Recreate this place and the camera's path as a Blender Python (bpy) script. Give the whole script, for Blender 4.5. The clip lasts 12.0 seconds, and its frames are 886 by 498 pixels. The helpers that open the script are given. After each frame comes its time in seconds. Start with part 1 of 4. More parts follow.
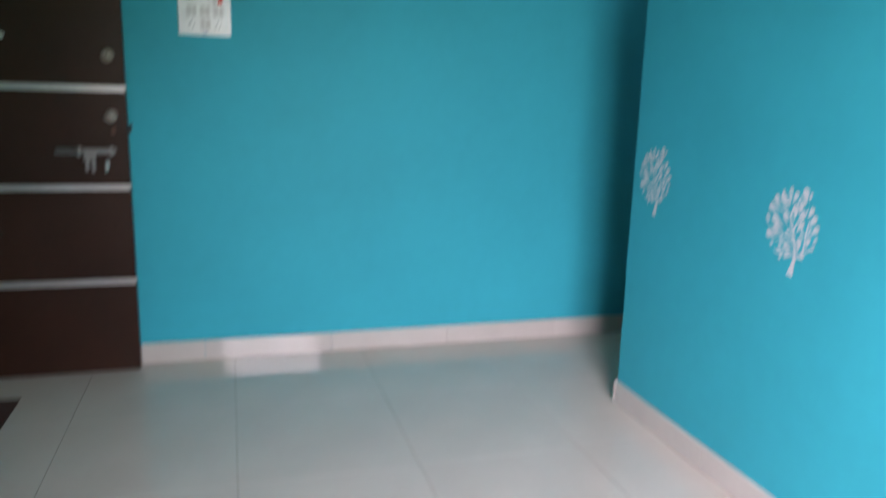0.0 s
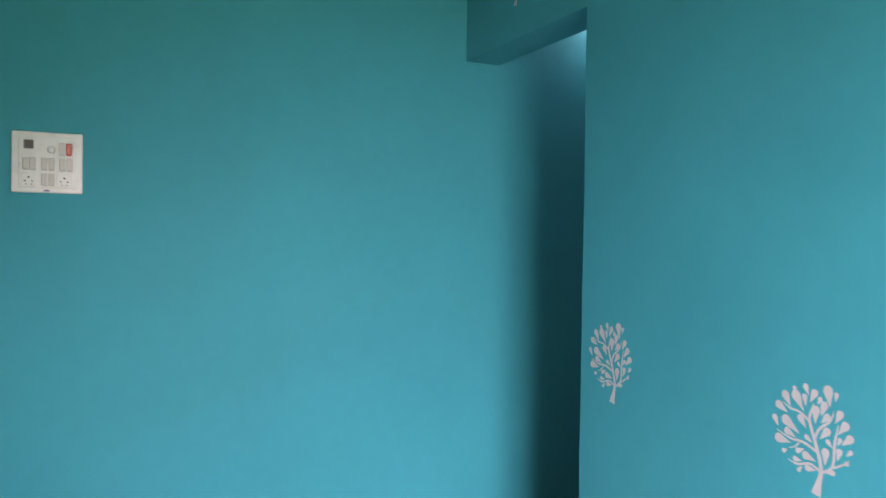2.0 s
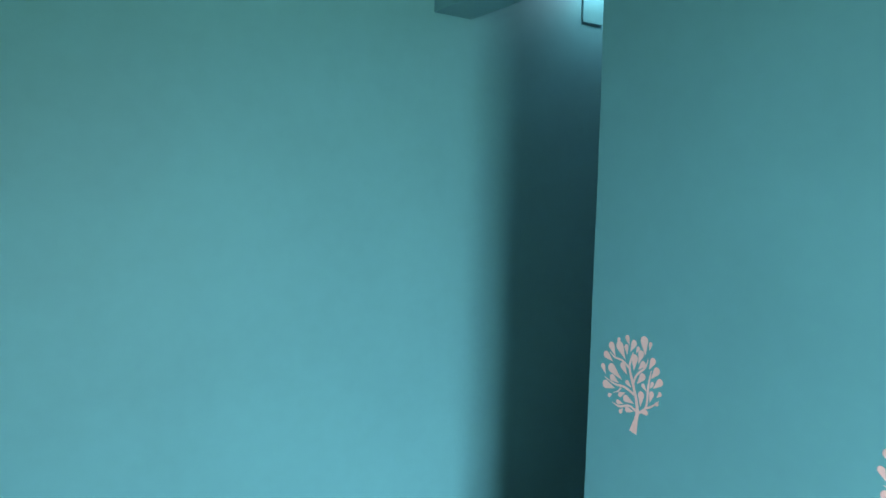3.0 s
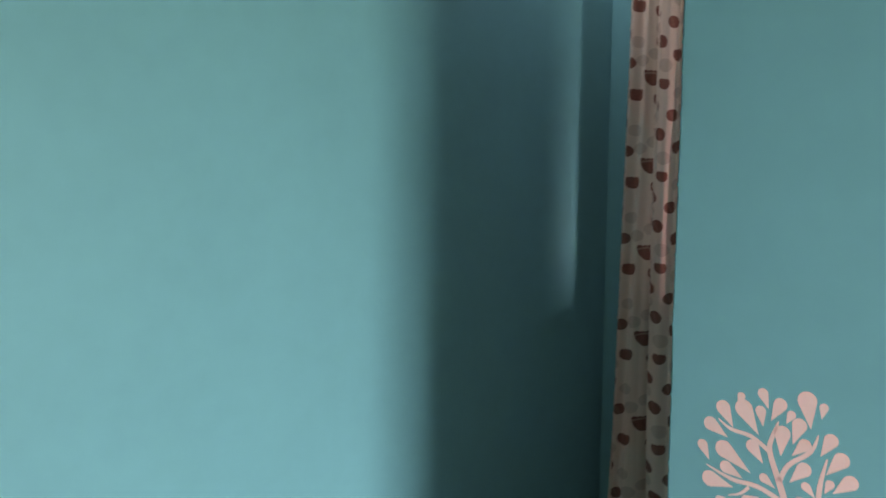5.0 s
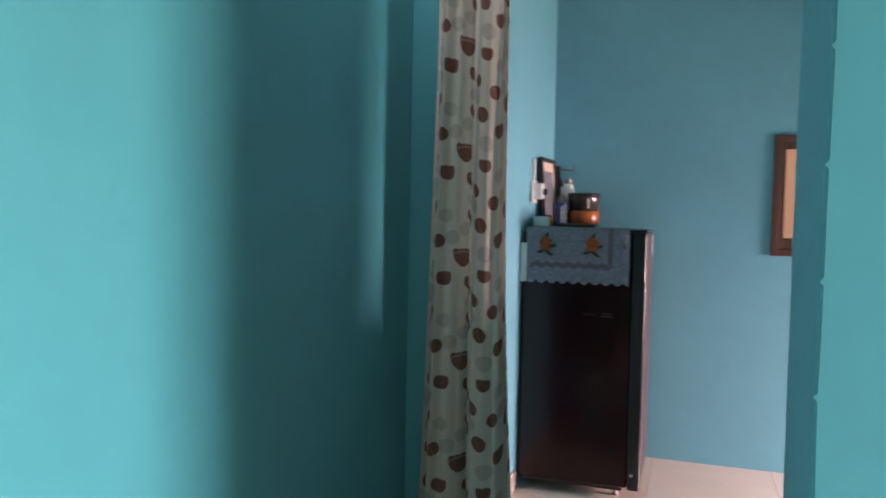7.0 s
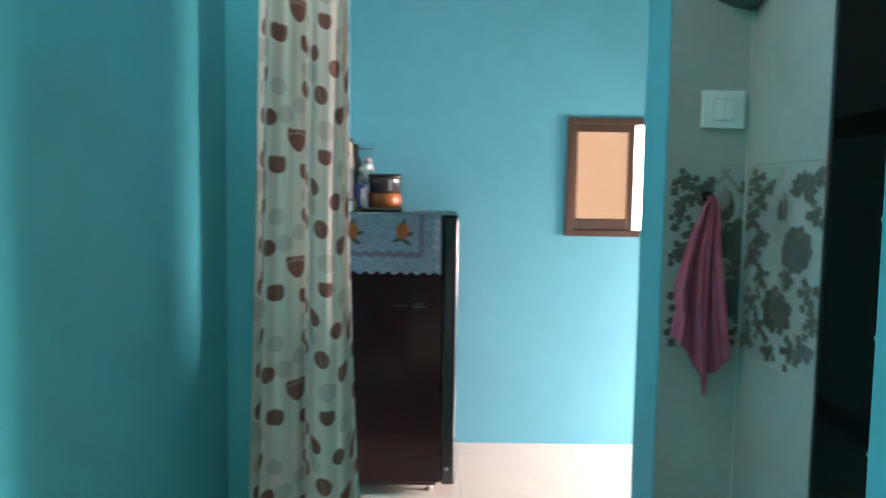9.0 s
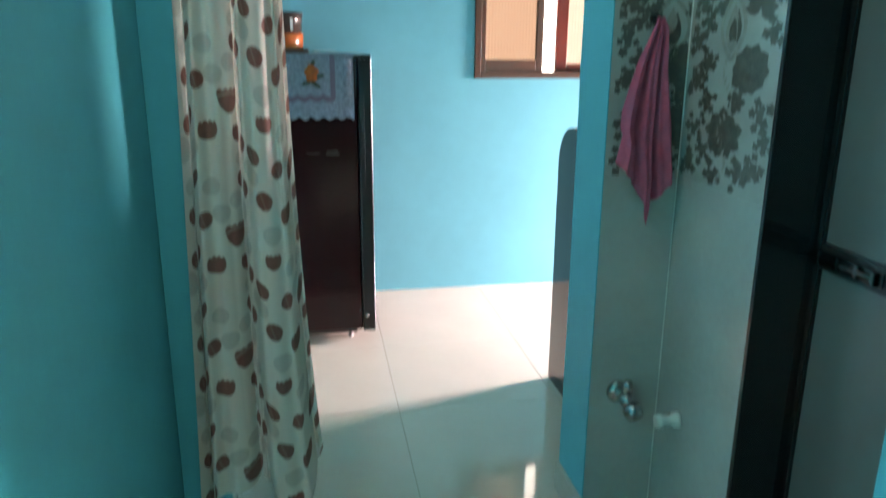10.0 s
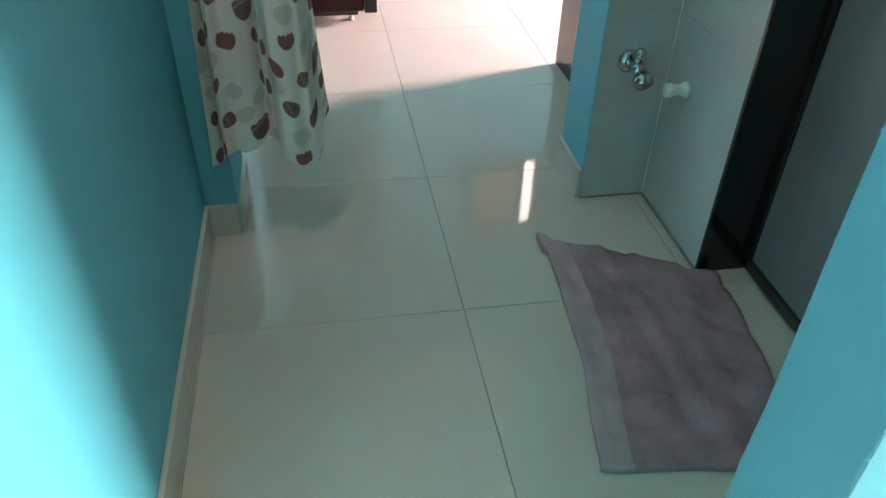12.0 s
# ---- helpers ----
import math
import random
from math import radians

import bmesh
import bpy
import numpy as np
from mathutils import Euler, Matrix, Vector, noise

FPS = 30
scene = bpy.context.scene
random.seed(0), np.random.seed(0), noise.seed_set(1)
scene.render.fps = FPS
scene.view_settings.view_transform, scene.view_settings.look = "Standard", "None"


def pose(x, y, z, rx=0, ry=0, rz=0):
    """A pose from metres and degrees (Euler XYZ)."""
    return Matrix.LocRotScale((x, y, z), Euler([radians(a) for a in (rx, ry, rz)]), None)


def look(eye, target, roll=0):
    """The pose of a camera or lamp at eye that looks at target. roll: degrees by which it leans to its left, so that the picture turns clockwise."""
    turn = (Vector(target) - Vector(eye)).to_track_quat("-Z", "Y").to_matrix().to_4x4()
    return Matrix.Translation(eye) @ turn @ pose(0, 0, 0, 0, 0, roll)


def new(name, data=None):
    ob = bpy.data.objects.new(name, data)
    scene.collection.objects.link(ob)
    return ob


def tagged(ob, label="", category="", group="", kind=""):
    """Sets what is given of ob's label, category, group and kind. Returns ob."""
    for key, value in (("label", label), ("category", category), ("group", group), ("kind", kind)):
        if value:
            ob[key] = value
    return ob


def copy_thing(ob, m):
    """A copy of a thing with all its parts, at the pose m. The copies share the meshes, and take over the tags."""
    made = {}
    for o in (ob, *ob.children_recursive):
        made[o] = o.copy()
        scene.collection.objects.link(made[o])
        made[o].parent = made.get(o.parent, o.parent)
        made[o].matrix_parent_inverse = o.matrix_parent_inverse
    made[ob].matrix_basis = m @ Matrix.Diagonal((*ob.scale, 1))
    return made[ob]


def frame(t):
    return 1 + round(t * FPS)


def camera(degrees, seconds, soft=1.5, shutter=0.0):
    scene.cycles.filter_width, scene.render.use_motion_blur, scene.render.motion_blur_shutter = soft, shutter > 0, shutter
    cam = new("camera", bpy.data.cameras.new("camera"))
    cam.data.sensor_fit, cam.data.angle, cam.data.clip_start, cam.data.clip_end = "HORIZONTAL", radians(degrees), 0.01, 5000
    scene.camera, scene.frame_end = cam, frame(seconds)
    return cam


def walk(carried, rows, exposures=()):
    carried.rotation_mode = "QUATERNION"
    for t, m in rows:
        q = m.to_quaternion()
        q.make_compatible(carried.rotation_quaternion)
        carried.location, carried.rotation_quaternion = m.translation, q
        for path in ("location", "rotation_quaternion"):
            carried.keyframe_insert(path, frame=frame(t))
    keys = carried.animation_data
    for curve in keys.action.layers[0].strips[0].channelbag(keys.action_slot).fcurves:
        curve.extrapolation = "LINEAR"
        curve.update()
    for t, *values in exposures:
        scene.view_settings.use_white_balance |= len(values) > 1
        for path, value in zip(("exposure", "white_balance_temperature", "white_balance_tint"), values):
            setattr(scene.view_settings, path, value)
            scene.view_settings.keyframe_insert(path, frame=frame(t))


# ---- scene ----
cam = camera(62.0, 12.0, shutter=0.5)
# seconds, stops, kelvin, tint: the clip's camera opens up and warms its picture on the way
EXPOSURES = [(0.0, -0.76, 6500, 27), (0.5, -0.62, 6600, 29), (1.2, -0.7, 6700, 29), (2.0, -0.7, 7200, 35), (2.7, -0.56, 7700, 41), (4.3, -0.36, 10200, 65), (5.5, -0.2, 10000, 62),
             (6.5, 0.0, 8900, 49), (7.2, 0.2, 8400, 41), (8.8, 1.0, 7900, 25), (10.0, 1.13, 7900, 24), (11.0, 1.25, 8200, 30), (12.0, 1.24, 8500, 39)]
PATH = [
    (0, (3.529, -0.898, 1.258), (1.648, -0.351, 0.855), 1.6),
    (0.5, (3.439, -0.956, 1.364), (1.586, -0.206, 1.305), 0.4),
    (1, (3.35, -0.992, 1.389), (1.522, -0.182, 1.351), 0.4),
    (1.5, (3.163, -0.917, 1.357), (1.348, -0.078, 1.33), 0.6),
    (2, (2.946, -0.859, 1.358), (1.145, 0.009, 1.328), 0.8),
    (2.5, (2.667, -0.849, 1.398), (0.918, 0.12, 1.336), 1.4),
    (4.3, (1.699, -0.524, 1.337), (0.197, 0.791, 1.209), 1.5),
    (4.5, (1.599, -0.472, 1.329), (0.119, 0.866, 1.202), 1.4),
    (5, (1.402, -0.385, 1.322), (0.025, 1.063, 1.232), 1.0),
    (5.5, (1.198, -0.335, 1.315), (0.074, 1.319, 1.257), 1.9),
    (6, (1.028, -0.27, 1.312), (0.066, 1.482, 1.244), 1.5),
    (6.5, (0.892, -0.148, 1.318), (0.079, 1.678, 1.241), 1.3),
    (7, (0.775, -0.08, 1.32), (0.147, 1.816, 1.235), 1.2),
    (7.2, (0.723, -0.065, 1.324), (0.21, 1.866, 1.236), 0.3),
    (8.8, (0.547, 0.161, 1.396), (0.423, 2.15, 1.23), 0.5),
    (9, (0.5, 0.186, 1.395), (0.519, 2.179, 1.234), 0.9),
    (9.5, (0.389, 0.243, 1.377), (0.706, 2.203, 1.137), 0.4),
    (9.8, (0.361, 0.261, 1.349), (0.691, 2.189, 0.934), 0.4),
    (10, (0.353, 0.265, 1.328), (0.684, 2.164, 0.792), 0.4),
    (10.5, (0.355, 0.271, 1.272), (0.675, 2.075, 0.469), 0.8),
    (11, (0.345, 0.267, 1.237), (0.651, 1.98, 0.25), 1.0),
    (11.5, (0.343, 0.256, 1.203), (0.637, 1.871, 0.059), 1.4),
    (12, (0.333, 0.241, 1.193), (0.619, 1.808, -0.016), 1.6),
]
walk(cam, [(t, look(eye, target, roll)) for t, eye, target, roll in PATH], EXPOSURES)

# ---- world and light ----
world = bpy.data.worlds.new("world")
scene.world = world
world.use_nodes = True
wn = world.node_tree.nodes
sky = wn.new("ShaderNodeTexSky")
sky.sky_type = "NISHITA"
sky.sun_disc = False
sky.sun_elevation = radians(52)
sky.sun_rotation = radians(200)
world.node_tree.links.new(sky.outputs[0], wn["Background"].inputs[0])
wn["Background"].inputs[1].default_value = 0.1


def area_lamp(name, m, width, height, watts, colour, spread=180):
    d = bpy.data.lights.new(name, "AREA")
    d.shape, d.size, d.size_y, d.energy, d.color, d.spread = "RECTANGLE", width, height, watts, colour, radians(spread)
    ob = new(name, d)
    ob.matrix_world = m
    return ob


# daylight in the openings: sky light falling inwards, light off the green ground rising to the upper walls
area_lamp("hall_window_sky", look((4.66, -0.51, 1.52), (0, 1.35, -1.75)), 1.10, 1.14, 130, (0.98, 0.93, 1.06), 94)
area_lamp("hall_window_ground", look((4.65, -0.51, 1.52), (0, 0.5, 3.0)), 1.10, 1.14, 22, (0.74, 1.0, 0.36), 120)
area_lamp("kitchen_window_sky", look((3.92, 3.62, 0.86), (0.5, 3.75, -0.7)), 0.50, 0.60, 104, (0.98, 0.85, 0.99), 116)
area_lamp("kitchen_window_ground", look((3.91, 3.62, 0.86), (0.4, 3.2, 2.6)), 0.50, 0.60, 8, (0.47, 1.0, 0.45), 130)
bulb_light = bpy.data.lights.new("passage_bulb_light", "POINT")
bulb_light.energy, bulb_light.shadow_soft_size, bulb_light.color = 4.4, 0.035, (0.86, 0.95, 1.0)
new("passage_bulb_light", bulb_light).location = (0.135, 1.47, 2.45)

# ---- materials ----


def material(name, colour, rough=0.5, metal=0.0, vary=0.1, scale=6.0, bump=0.0, bump_scale=60.0, coat=0.0, random_piece=0.0, second=None):
    """A surface with variation at two scales, fine relief and optional drift from piece to piece."""
    m = bpy.data.materials.new(name)
    m.use_nodes = True
    nt = m.node_tree
    nd, ln = nt.nodes, nt.links
    b = nd["Principled BSDF"]
    b.inputs["Roughness"].default_value = rough
    b.inputs["Metallic"].default_value = metal
    b.inputs["Coat Weight"].default_value = coat
    b.inputs["Coat Roughness"].default_value = 0.05
    tc = nd.new("ShaderNodeTexCoord")
    n1 = nd.new("ShaderNodeTexNoise")
    n1.inputs["Scale"].default_value = scale
    n1.inputs["Detail"].default_value = 5
    n2 = nd.new("ShaderNodeTexNoise")
    n2.inputs["Scale"].default_value = scale * 11
    n2.inputs["Detail"].default_value = 3
    ln.new(tc.outputs["Object"], n1.inputs["Vector"])
    ln.new(tc.outputs["Object"], n2.inputs["Vector"])
    add = nd.new("ShaderNodeMath")
    add.operation = "MULTIPLY_ADD"
    add.inputs[1].default_value = 0.35
    ln.new(n2.outputs["Fac"], add.inputs[0])
    ln.new(n1.outputs["Fac"], add.inputs[2])
    ramp = nd.new("ShaderNodeMapRange")
    ramp.inputs["From Min"].default_value, ramp.inputs["From Max"].default_value = 0.4, 0.95
    ln.new(add.outputs[0], ramp.inputs["Value"])
    mix = nd.new("ShaderNodeMix")
    mix.data_type = "RGBA"
    dark = second or tuple(c * (1 - vary) for c in colour)
    lite = colour if second else tuple(min(1, c * (1 + vary)) for c in colour)
    mix.inputs["A"].default_value = (*dark, 1)
    mix.inputs["B"].default_value = (*lite, 1)
    ln.new(ramp.outputs[0], mix.inputs["Factor"])
    out = mix.outputs["Result"]
    if random_piece:
        oi = nd.new("ShaderNodeObjectInfo")
        mr = nd.new("ShaderNodeMapRange")
        mr.inputs["To Min"].default_value, mr.inputs["To Max"].default_value = 1 - random_piece, 1 + random_piece
        ln.new(oi.outputs["Random"], mr.inputs["Value"])
        hsv = nd.new("ShaderNodeHueSaturation")
        ln.new(out, hsv.inputs["Color"])
        ln.new(mr.outputs[0], hsv.inputs["Value"])
        out = hsv.outputs["Color"]
    ln.new(out, b.inputs["Base Color"])
    rr = nd.new("ShaderNodeMapRange")
    rr.inputs["To Min"].default_value, rr.inputs["To Max"].default_value = rough * 0.85, min(1, rough * 1.15)
    ln.new(n1.outputs["Fac"], rr.inputs["Value"])
    ln.new(rr.outputs[0], b.inputs["Roughness"])
    if bump:
        n3 = nd.new("ShaderNodeTexNoise")
        n3.inputs["Scale"].default_value = bump_scale
        n3.inputs["Detail"].default_value = 4
        ln.new(tc.outputs["Object"], n3.inputs["Vector"])
        bp = nd.new("ShaderNodeBump")
        bp.inputs["Strength"].default_value = bump
        bp.inputs["Distance"].default_value = 0.004
        ln.new(n3.outputs["Fac"], bp.inputs["Height"])
        ln.new(bp.outputs[0], b.inputs["Normal"])
    return m


PAINT = material("turquoise_wall_paint", (0.022, 0.385, 0.458), 0.56, vary=0.08, scale=1.6, bump=0.16, bump_scale=38)
# wall turquoise made paler: the whitening of strong kitchen light, put into the colour
KITCHEN_LIT_PAINT = material("turquoise_paint_paled_by_light", (0.098, 0.400, 0.482), 0.6, vary=0.10, scale=1.3, bump=0.2, bump_scale=30)
STENCIL = material("white_stencil_paint", (0.54, 0.57, 0.575), 0.55, vary=0.06, scale=20, bump=0.1)
CEILING = material("ceiling_paint", (0.70, 0.70, 0.68), 0.8, vary=0.04, scale=2, bump=0.1)
FLOOR_TILE = material("polished_vitrified_tile", (0.52, 0.475, 0.400), 0.045, vary=0.05, scale=3.5, random_piece=0.02)
SKIRT = material("skirting_tile", (0.53, 0.49, 0.43), 0.06, vary=0.06, scale=5, random_piece=0.03)
SEALANT = material("pale_sealant", (0.62, 0.62, 0.58), 0.4, vary=0.3, scale=14)
GROUT = material("dirty_grout", (0.20, 0.18, 0.13), 0.9, vary=0.3, scale=12, bump=0.3)
WALL_TILE = material("grey_glazed_tile", (0.40, 0.40, 0.38), 0.12, vary=0.10, scale=4.5)
PRINT = material("brown_flower_print", (0.10, 0.088, 0.075), 0.3, vary=0.35, scale=45)
PRINT_PALE = material("pale_brown_print", (0.27, 0.25, 0.22), 0.3, vary=0.25, scale=40)
GRANITE = material("black_granite", (0.009, 0.010, 0.010), 0.09, vary=0.2, scale=90)
DOOR_WOOD = material("dark_walnut_laminate", (0.046, 0.019, 0.011), 0.36, vary=0.35, scale=3, bump=0.05, second=(0.026, 0.012, 0.008))
STEEL = material("brushed_steel", (0.62, 0.60, 0.57), 0.28, 1.0, vary=0.08, scale=25)
DARK_CHROME = material("tarnished_chrome", (0.085, 0.08, 0.08), 0.25, 1.0, vary=0.25, scale=30)
CHROME = material("chrome", (0.40, 0.41, 0.42), 0.07, 1.0, vary=0.03, scale=20)
STEEL_DULL = material("dull_steel", (0.24, 0.225, 0.215), 0.45, 0.6, vary=0.15, scale=25)
STEEL_FAINT = material("dull_badge", (0.07, 0.06, 0.06), 0.5, 0.3, vary=0.15, scale=25)
NICKEL = material("satin_nickel", (0.50, 0.40, 0.33), 0.45, 0.5, vary=0.12, scale=30)
STRIP = material("aluminium_strip", (0.62, 0.58, 0.55), 0.35, 0.8, vary=0.06, scale=25)
PLASTIC = material("white_plastic", (0.80, 0.79, 0.76), 0.28, vary=0.03, scale=20)
# a little darker than the white plastic, for the plate's frame and the plug
PLASTIC_OFF_WHITE = material("off_white_plastic", (0.66, 0.65, 0.61), 0.35, vary=0.05, scale=20)
PLASTIC_DULL = material("dull_white_plastic", (0.56, 0.53, 0.50), 0.3, vary=0.05, scale=20)
PLASTIC_GREY = material("grey_plastic", (0.36, 0.35, 0.34), 0.4, vary=0.05, scale=20)
PLASTIC_BLACK = material("black_plastic", (0.012, 0.012, 0.013), 0.3, vary=0.1, scale=20)
GREEN_PLASTIC = material("green_plastic", (0.02, 0.10, 0.085), 0.35, vary=0.1, scale=20)
RED_PLASTIC = material("red_plastic", (0.72, 0.045, 0.02), 0.25, vary=0.1, scale=20)
BLUE_PLASTIC = material("blue_card", (0.02, 0.07, 0.28), 0.4, vary=0.1, scale=20)
FRIDGE_RED = material("maroon_fridge_gloss", (0.024, 0.003, 0.0045), 0.18, vary=0.12, scale=4, coat=0.1)
FRIDGE_SIDE = material("fridge_side_paint", (0.058, 0.045, 0.048), 0.6, vary=0.06, scale=8, bump=0.1, bump_scale=250)
LACE = material("lace_cloth", (0.23, 0.21, 0.25), 0.9, vary=0.35, scale=70, bump=0.6, bump_scale=220)
LACE_PINK = material("pink_lace_band", (0.19, 0.10, 0.135), 0.9, vary=0.15, scale=60, bump=0.6, bump_scale=220)
ORANGE = material("orange_thread", (0.45, 0.072, 0.007), 0.8, vary=0.35, scale=60)
LEAF = material("dark_green_thread", (0.03, 0.035, 0.015), 0.8, vary=0.3, scale=60)
TERRACOTTA = material("orange_brown_container", (0.36, 0.095, 0.025), 0.22, vary=0.15, scale=12)
SMOKE = material("dark_clear_container", (0.06, 0.045, 0.04), 0.12, vary=0.3, scale=15)
BROWN = material("brown_wood", (0.10, 0.03, 0.015), 0.35, vary=0.3, scale=14)
AMBER = material("amber_jar", (0.50, 0.14, 0.015), 0.2, vary=0.25, scale=25)
PHOTO = material("faded_print", (0.30, 0.30, 0.32), 0.35, vary=0.8, scale=22, second=(0.05, 0.06, 0.09))
MOUNT = material("cream_mount", (0.62, 0.50, 0.40), 0.8, vary=0.05, scale=20)
WINDOW_FRAME = material("brown_aluminium", (0.085, 0.032, 0.017), 0.45, 0.0, vary=0.15, scale=12)
WINDOW_RED = material("reddish_shutter", (0.17, 0.022, 0.012), 0.35, vary=0.15, scale=12)
PVC = material("grey_door_panel", (0.14, 0.15, 0.147), 0.33, vary=0.08, scale=3, bump=0.05)
PVC_BROWN = material("brown_grey_panel", (0.23, 0.18, 0.165), 0.3, vary=0.1, scale=4)
TOWEL = material("maroon_towel", (0.64, 0.105, 0.175), 0.95, vary=0.2, scale=30, bump=0.9, bump_scale=420)
MAT = material("mauve_towel_mat", (0.36, 0.20, 0.215), 0.95, vary=0.34, scale=7, bump=0.9, bump_scale=380)
MAT_EDGE = material("mauve_towel_border", (0.43, 0.29, 0.30), 0.95, vary=0.15, scale=14, bump=0.7, bump_scale=300)
COIR = material("brown_doormat", (0.05, 0.02, 0.012), 0.95, vary=0.3, scale=40, bump=0.8, bump_scale=200)


def curtain_cloth():
    """Cream cloth printed with brown tulip heads over faint grey spots, laid out in the cloth's own metres."""
    m = bpy.data.materials.new("printed_curtain_cloth")
    m.use_nodes = True
    nt = m.node_tree
    nd, ln = nt.nodes, nt.links
    b = nd["Principled BSDF"]
    uv = nd.new("ShaderNodeUVMap")
    uv.uv_map = "cloth"

    def mth(op, a, c=None):
        n = nd.new("ShaderNodeMath")
        n.operation = op
        for k, v in ((0, a), (1, c)):
            if v is None:
                continue
            if isinstance(v, (int, float)):
                n.inputs[k].default_value = v
            else:
                ln.new(v, n.inputs[k])
        return n.outputs[0]

    nz = nd.new("ShaderNodeTexNoise")
    nz.inputs["Scale"].default_value = 90
    ln.new(uv.outputs[0], nz.inputs["Vector"])
    wob = mth("MULTIPLY", mth("SUBTRACT", nz.outputs["Fac"], 0.5), 0.22)
    sep = nd.new("ShaderNodeSeparateXYZ")
    ln.new(uv.outputs[0], sep.inputs[0])
    cell_u, cell_v = 0.26, 0.30

    def ramp(value, a, c):
        n = nd.new("ShaderNodeMapRange")
        n.inputs["From Min"].default_value, n.inputs["From Max"].default_value = a, c
        ln.new(value, n.inputs["Value"])
        return n.outputs[0]

    def local(value, centre, cell, r):
        """Distance from the motif's centre in the repeat, in its own radii."""
        return mth("DIVIDE", mth("SUBTRACT", mth("FLOORED_MODULO", mth("ADD", value, 1.5 * cell - centre), cell), 0.5 * cell), r)

    def motif(u, v, r, shape):
        """A spot, an oval bud, a tulip head with a toothed crown, or a large open cup."""
        u, r = u * 1.368, r * {"spot": 1.1, "oval": 1.2, "tulip": 1.16, "cup": 1.3}[shape]
        column = mth("FLOOR", mth("DIVIDE", mth("ADD", sep.outputs[0], 0.5 * cell_u - u), cell_u))
        px = local(sep.outputs[0], u, cell_u, r)
        py = local(mth("ADD", sep.outputs[1], mth("MULTIPLY", column, 0.43 * cell_v)), v, cell_v, r)
        wide = {"spot": 1.0, "oval": 1.12, "tulip": 1.08, "cup": 1.15}[shape]
        qx = mth("MULTIPLY", px, wide)
        if shape == "cup":
            qx = mth("MULTIPLY", qx, mth("ADD", 1.0, mth("MULTIPLY", py, 0.30)))
        power = 2.0 if shape in ("spot", "oval") else 2.3
        d = mth("ADD", mth("POWER", mth("ABSOLUTE", qx), power), mth("POWER", mth("ABSOLUTE", py), power))
        disc = ramp(mth("ADD", d, wob), 1.10, 0.92)
        if shape == "spot":
            return disc
        if shape == "oval":
            crease = ramp(mth("ABSOLUTE", mth("SUBTRACT", mth("MULTIPLY", py, 0.30), mth("ADD", px, 0.15))), 0.03, 0.12)
            return mth("MULTIPLY", disc, mth("ADD", 0.88, mth("MULTIPLY", crease, 0.12)))
        teeth = mth("ABSOLUTE", mth("SINE", mth("MULTIPLY", px, 6.2)))
        depth = 0.19 if shape == "tulip" else 0.13
        crown = ramp(mth("SUBTRACT", mth("MULTIPLY", py, -1.0), mth("ADD", 0.60, mth("MULTIPLY", teeth, depth))), 0.06, -0.06)
        out = mth("MULTIPLY", disc, crown)
        if shape == "cup":
            rimline = ramp(mth("ABSOLUTE", mth("ADD", mth("ADD", py, 0.42), mth("MULTIPLY", mth("MULTIPLY", px, px), -0.25))), 0.05, 0.15)
            out = mth("MULTIPLY", out, mth("ADD", 0.75, mth("MULTIPLY", rimline, 0.25)))
        return out

    def printed(*spots):
        total = None
        for s in spots:
            one = motif(*s)
            total = one if total is None else mth("MAXIMUM", total, one)
        return total

    grey = printed((0.020, 0.035, 0.018, "spot"), (0.046, 0.150, 0.021, "spot"), (0.126, 0.122, 0.019, "spot"), (0.004, 0.252, 0.026, "spot"),
                   (0.113, 0.060, 0.018, "spot"), (0.155, 0.098, 0.018, "spot"), (0.080, 0.272, 0.020, "spot"), (0.172, 0.010, 0.016, "spot"))
    brown = printed((0.022, 0.100, 0.0165, "oval"), (0.054, 0.106, 0.0160, "oval"), (0.022, 0.200, 0.0175, "oval"), (0.098, 0.132, 0.0165, "oval"),
                    (0.113, 0.236, 0.0200, "tulip"), (0.152, 0.176, 0.0240, "cup"), (0.174, 0.056, 0.0170, "oval"), (0.170, 0.250, 0.0185, "tulip"),
                    (0.078, 0.030, 0.0170, "tulip"), (0.070, 0.196, 0.0175, "oval"))
    mix1 = nd.new("ShaderNodeMix")
    mix1.data_type = "RGBA"
    mix1.inputs["A"].default_value = (0.70, 0.65, 0.585, 1)
    mix1.inputs["B"].default_value = (0.545, 0.50, 0.45, 1)
    ln.new(grey, mix1.inputs["Factor"])
    tone = nd.new("ShaderNodeTexNoise")
    tone.inputs["Scale"].default_value = 120
    ln.new(uv.outputs[0], tone.inputs["Vector"])
    pick = nd.new("ShaderNodeMix")
    pick.data_type = "RGBA"
    pick.inputs["A"].default_value = (0.185, 0.070, 0.055, 1)
    pick.inputs["B"].default_value = (0.29, 0.125, 0.10, 1)
    ln.new(tone.outputs["Fac"], pick.inputs["Factor"])
    mix2 = nd.new("ShaderNodeMix")
    mix2.data_type = "RGBA"
    ln.new(brown, mix2.inputs["Factor"])
    ln.new(mix1.outputs["Result"], mix2.inputs["A"])
    ln.new(pick.outputs["Result"], mix2.inputs["B"])
    ln.new(mix2.outputs["Result"], b.inputs["Base Color"])
    b.inputs["Roughness"].default_value = 0.85
    wv = nd.new("ShaderNodeTexNoise")
    wv.inputs["Scale"].default_value = 900
    ln.new(uv.outputs[0], wv.inputs["Vector"])
    bp = nd.new("ShaderNodeBump")
    bp.inputs["Strength"].default_value = 0.25
    bp.inputs["Distance"].default_value = 0.001
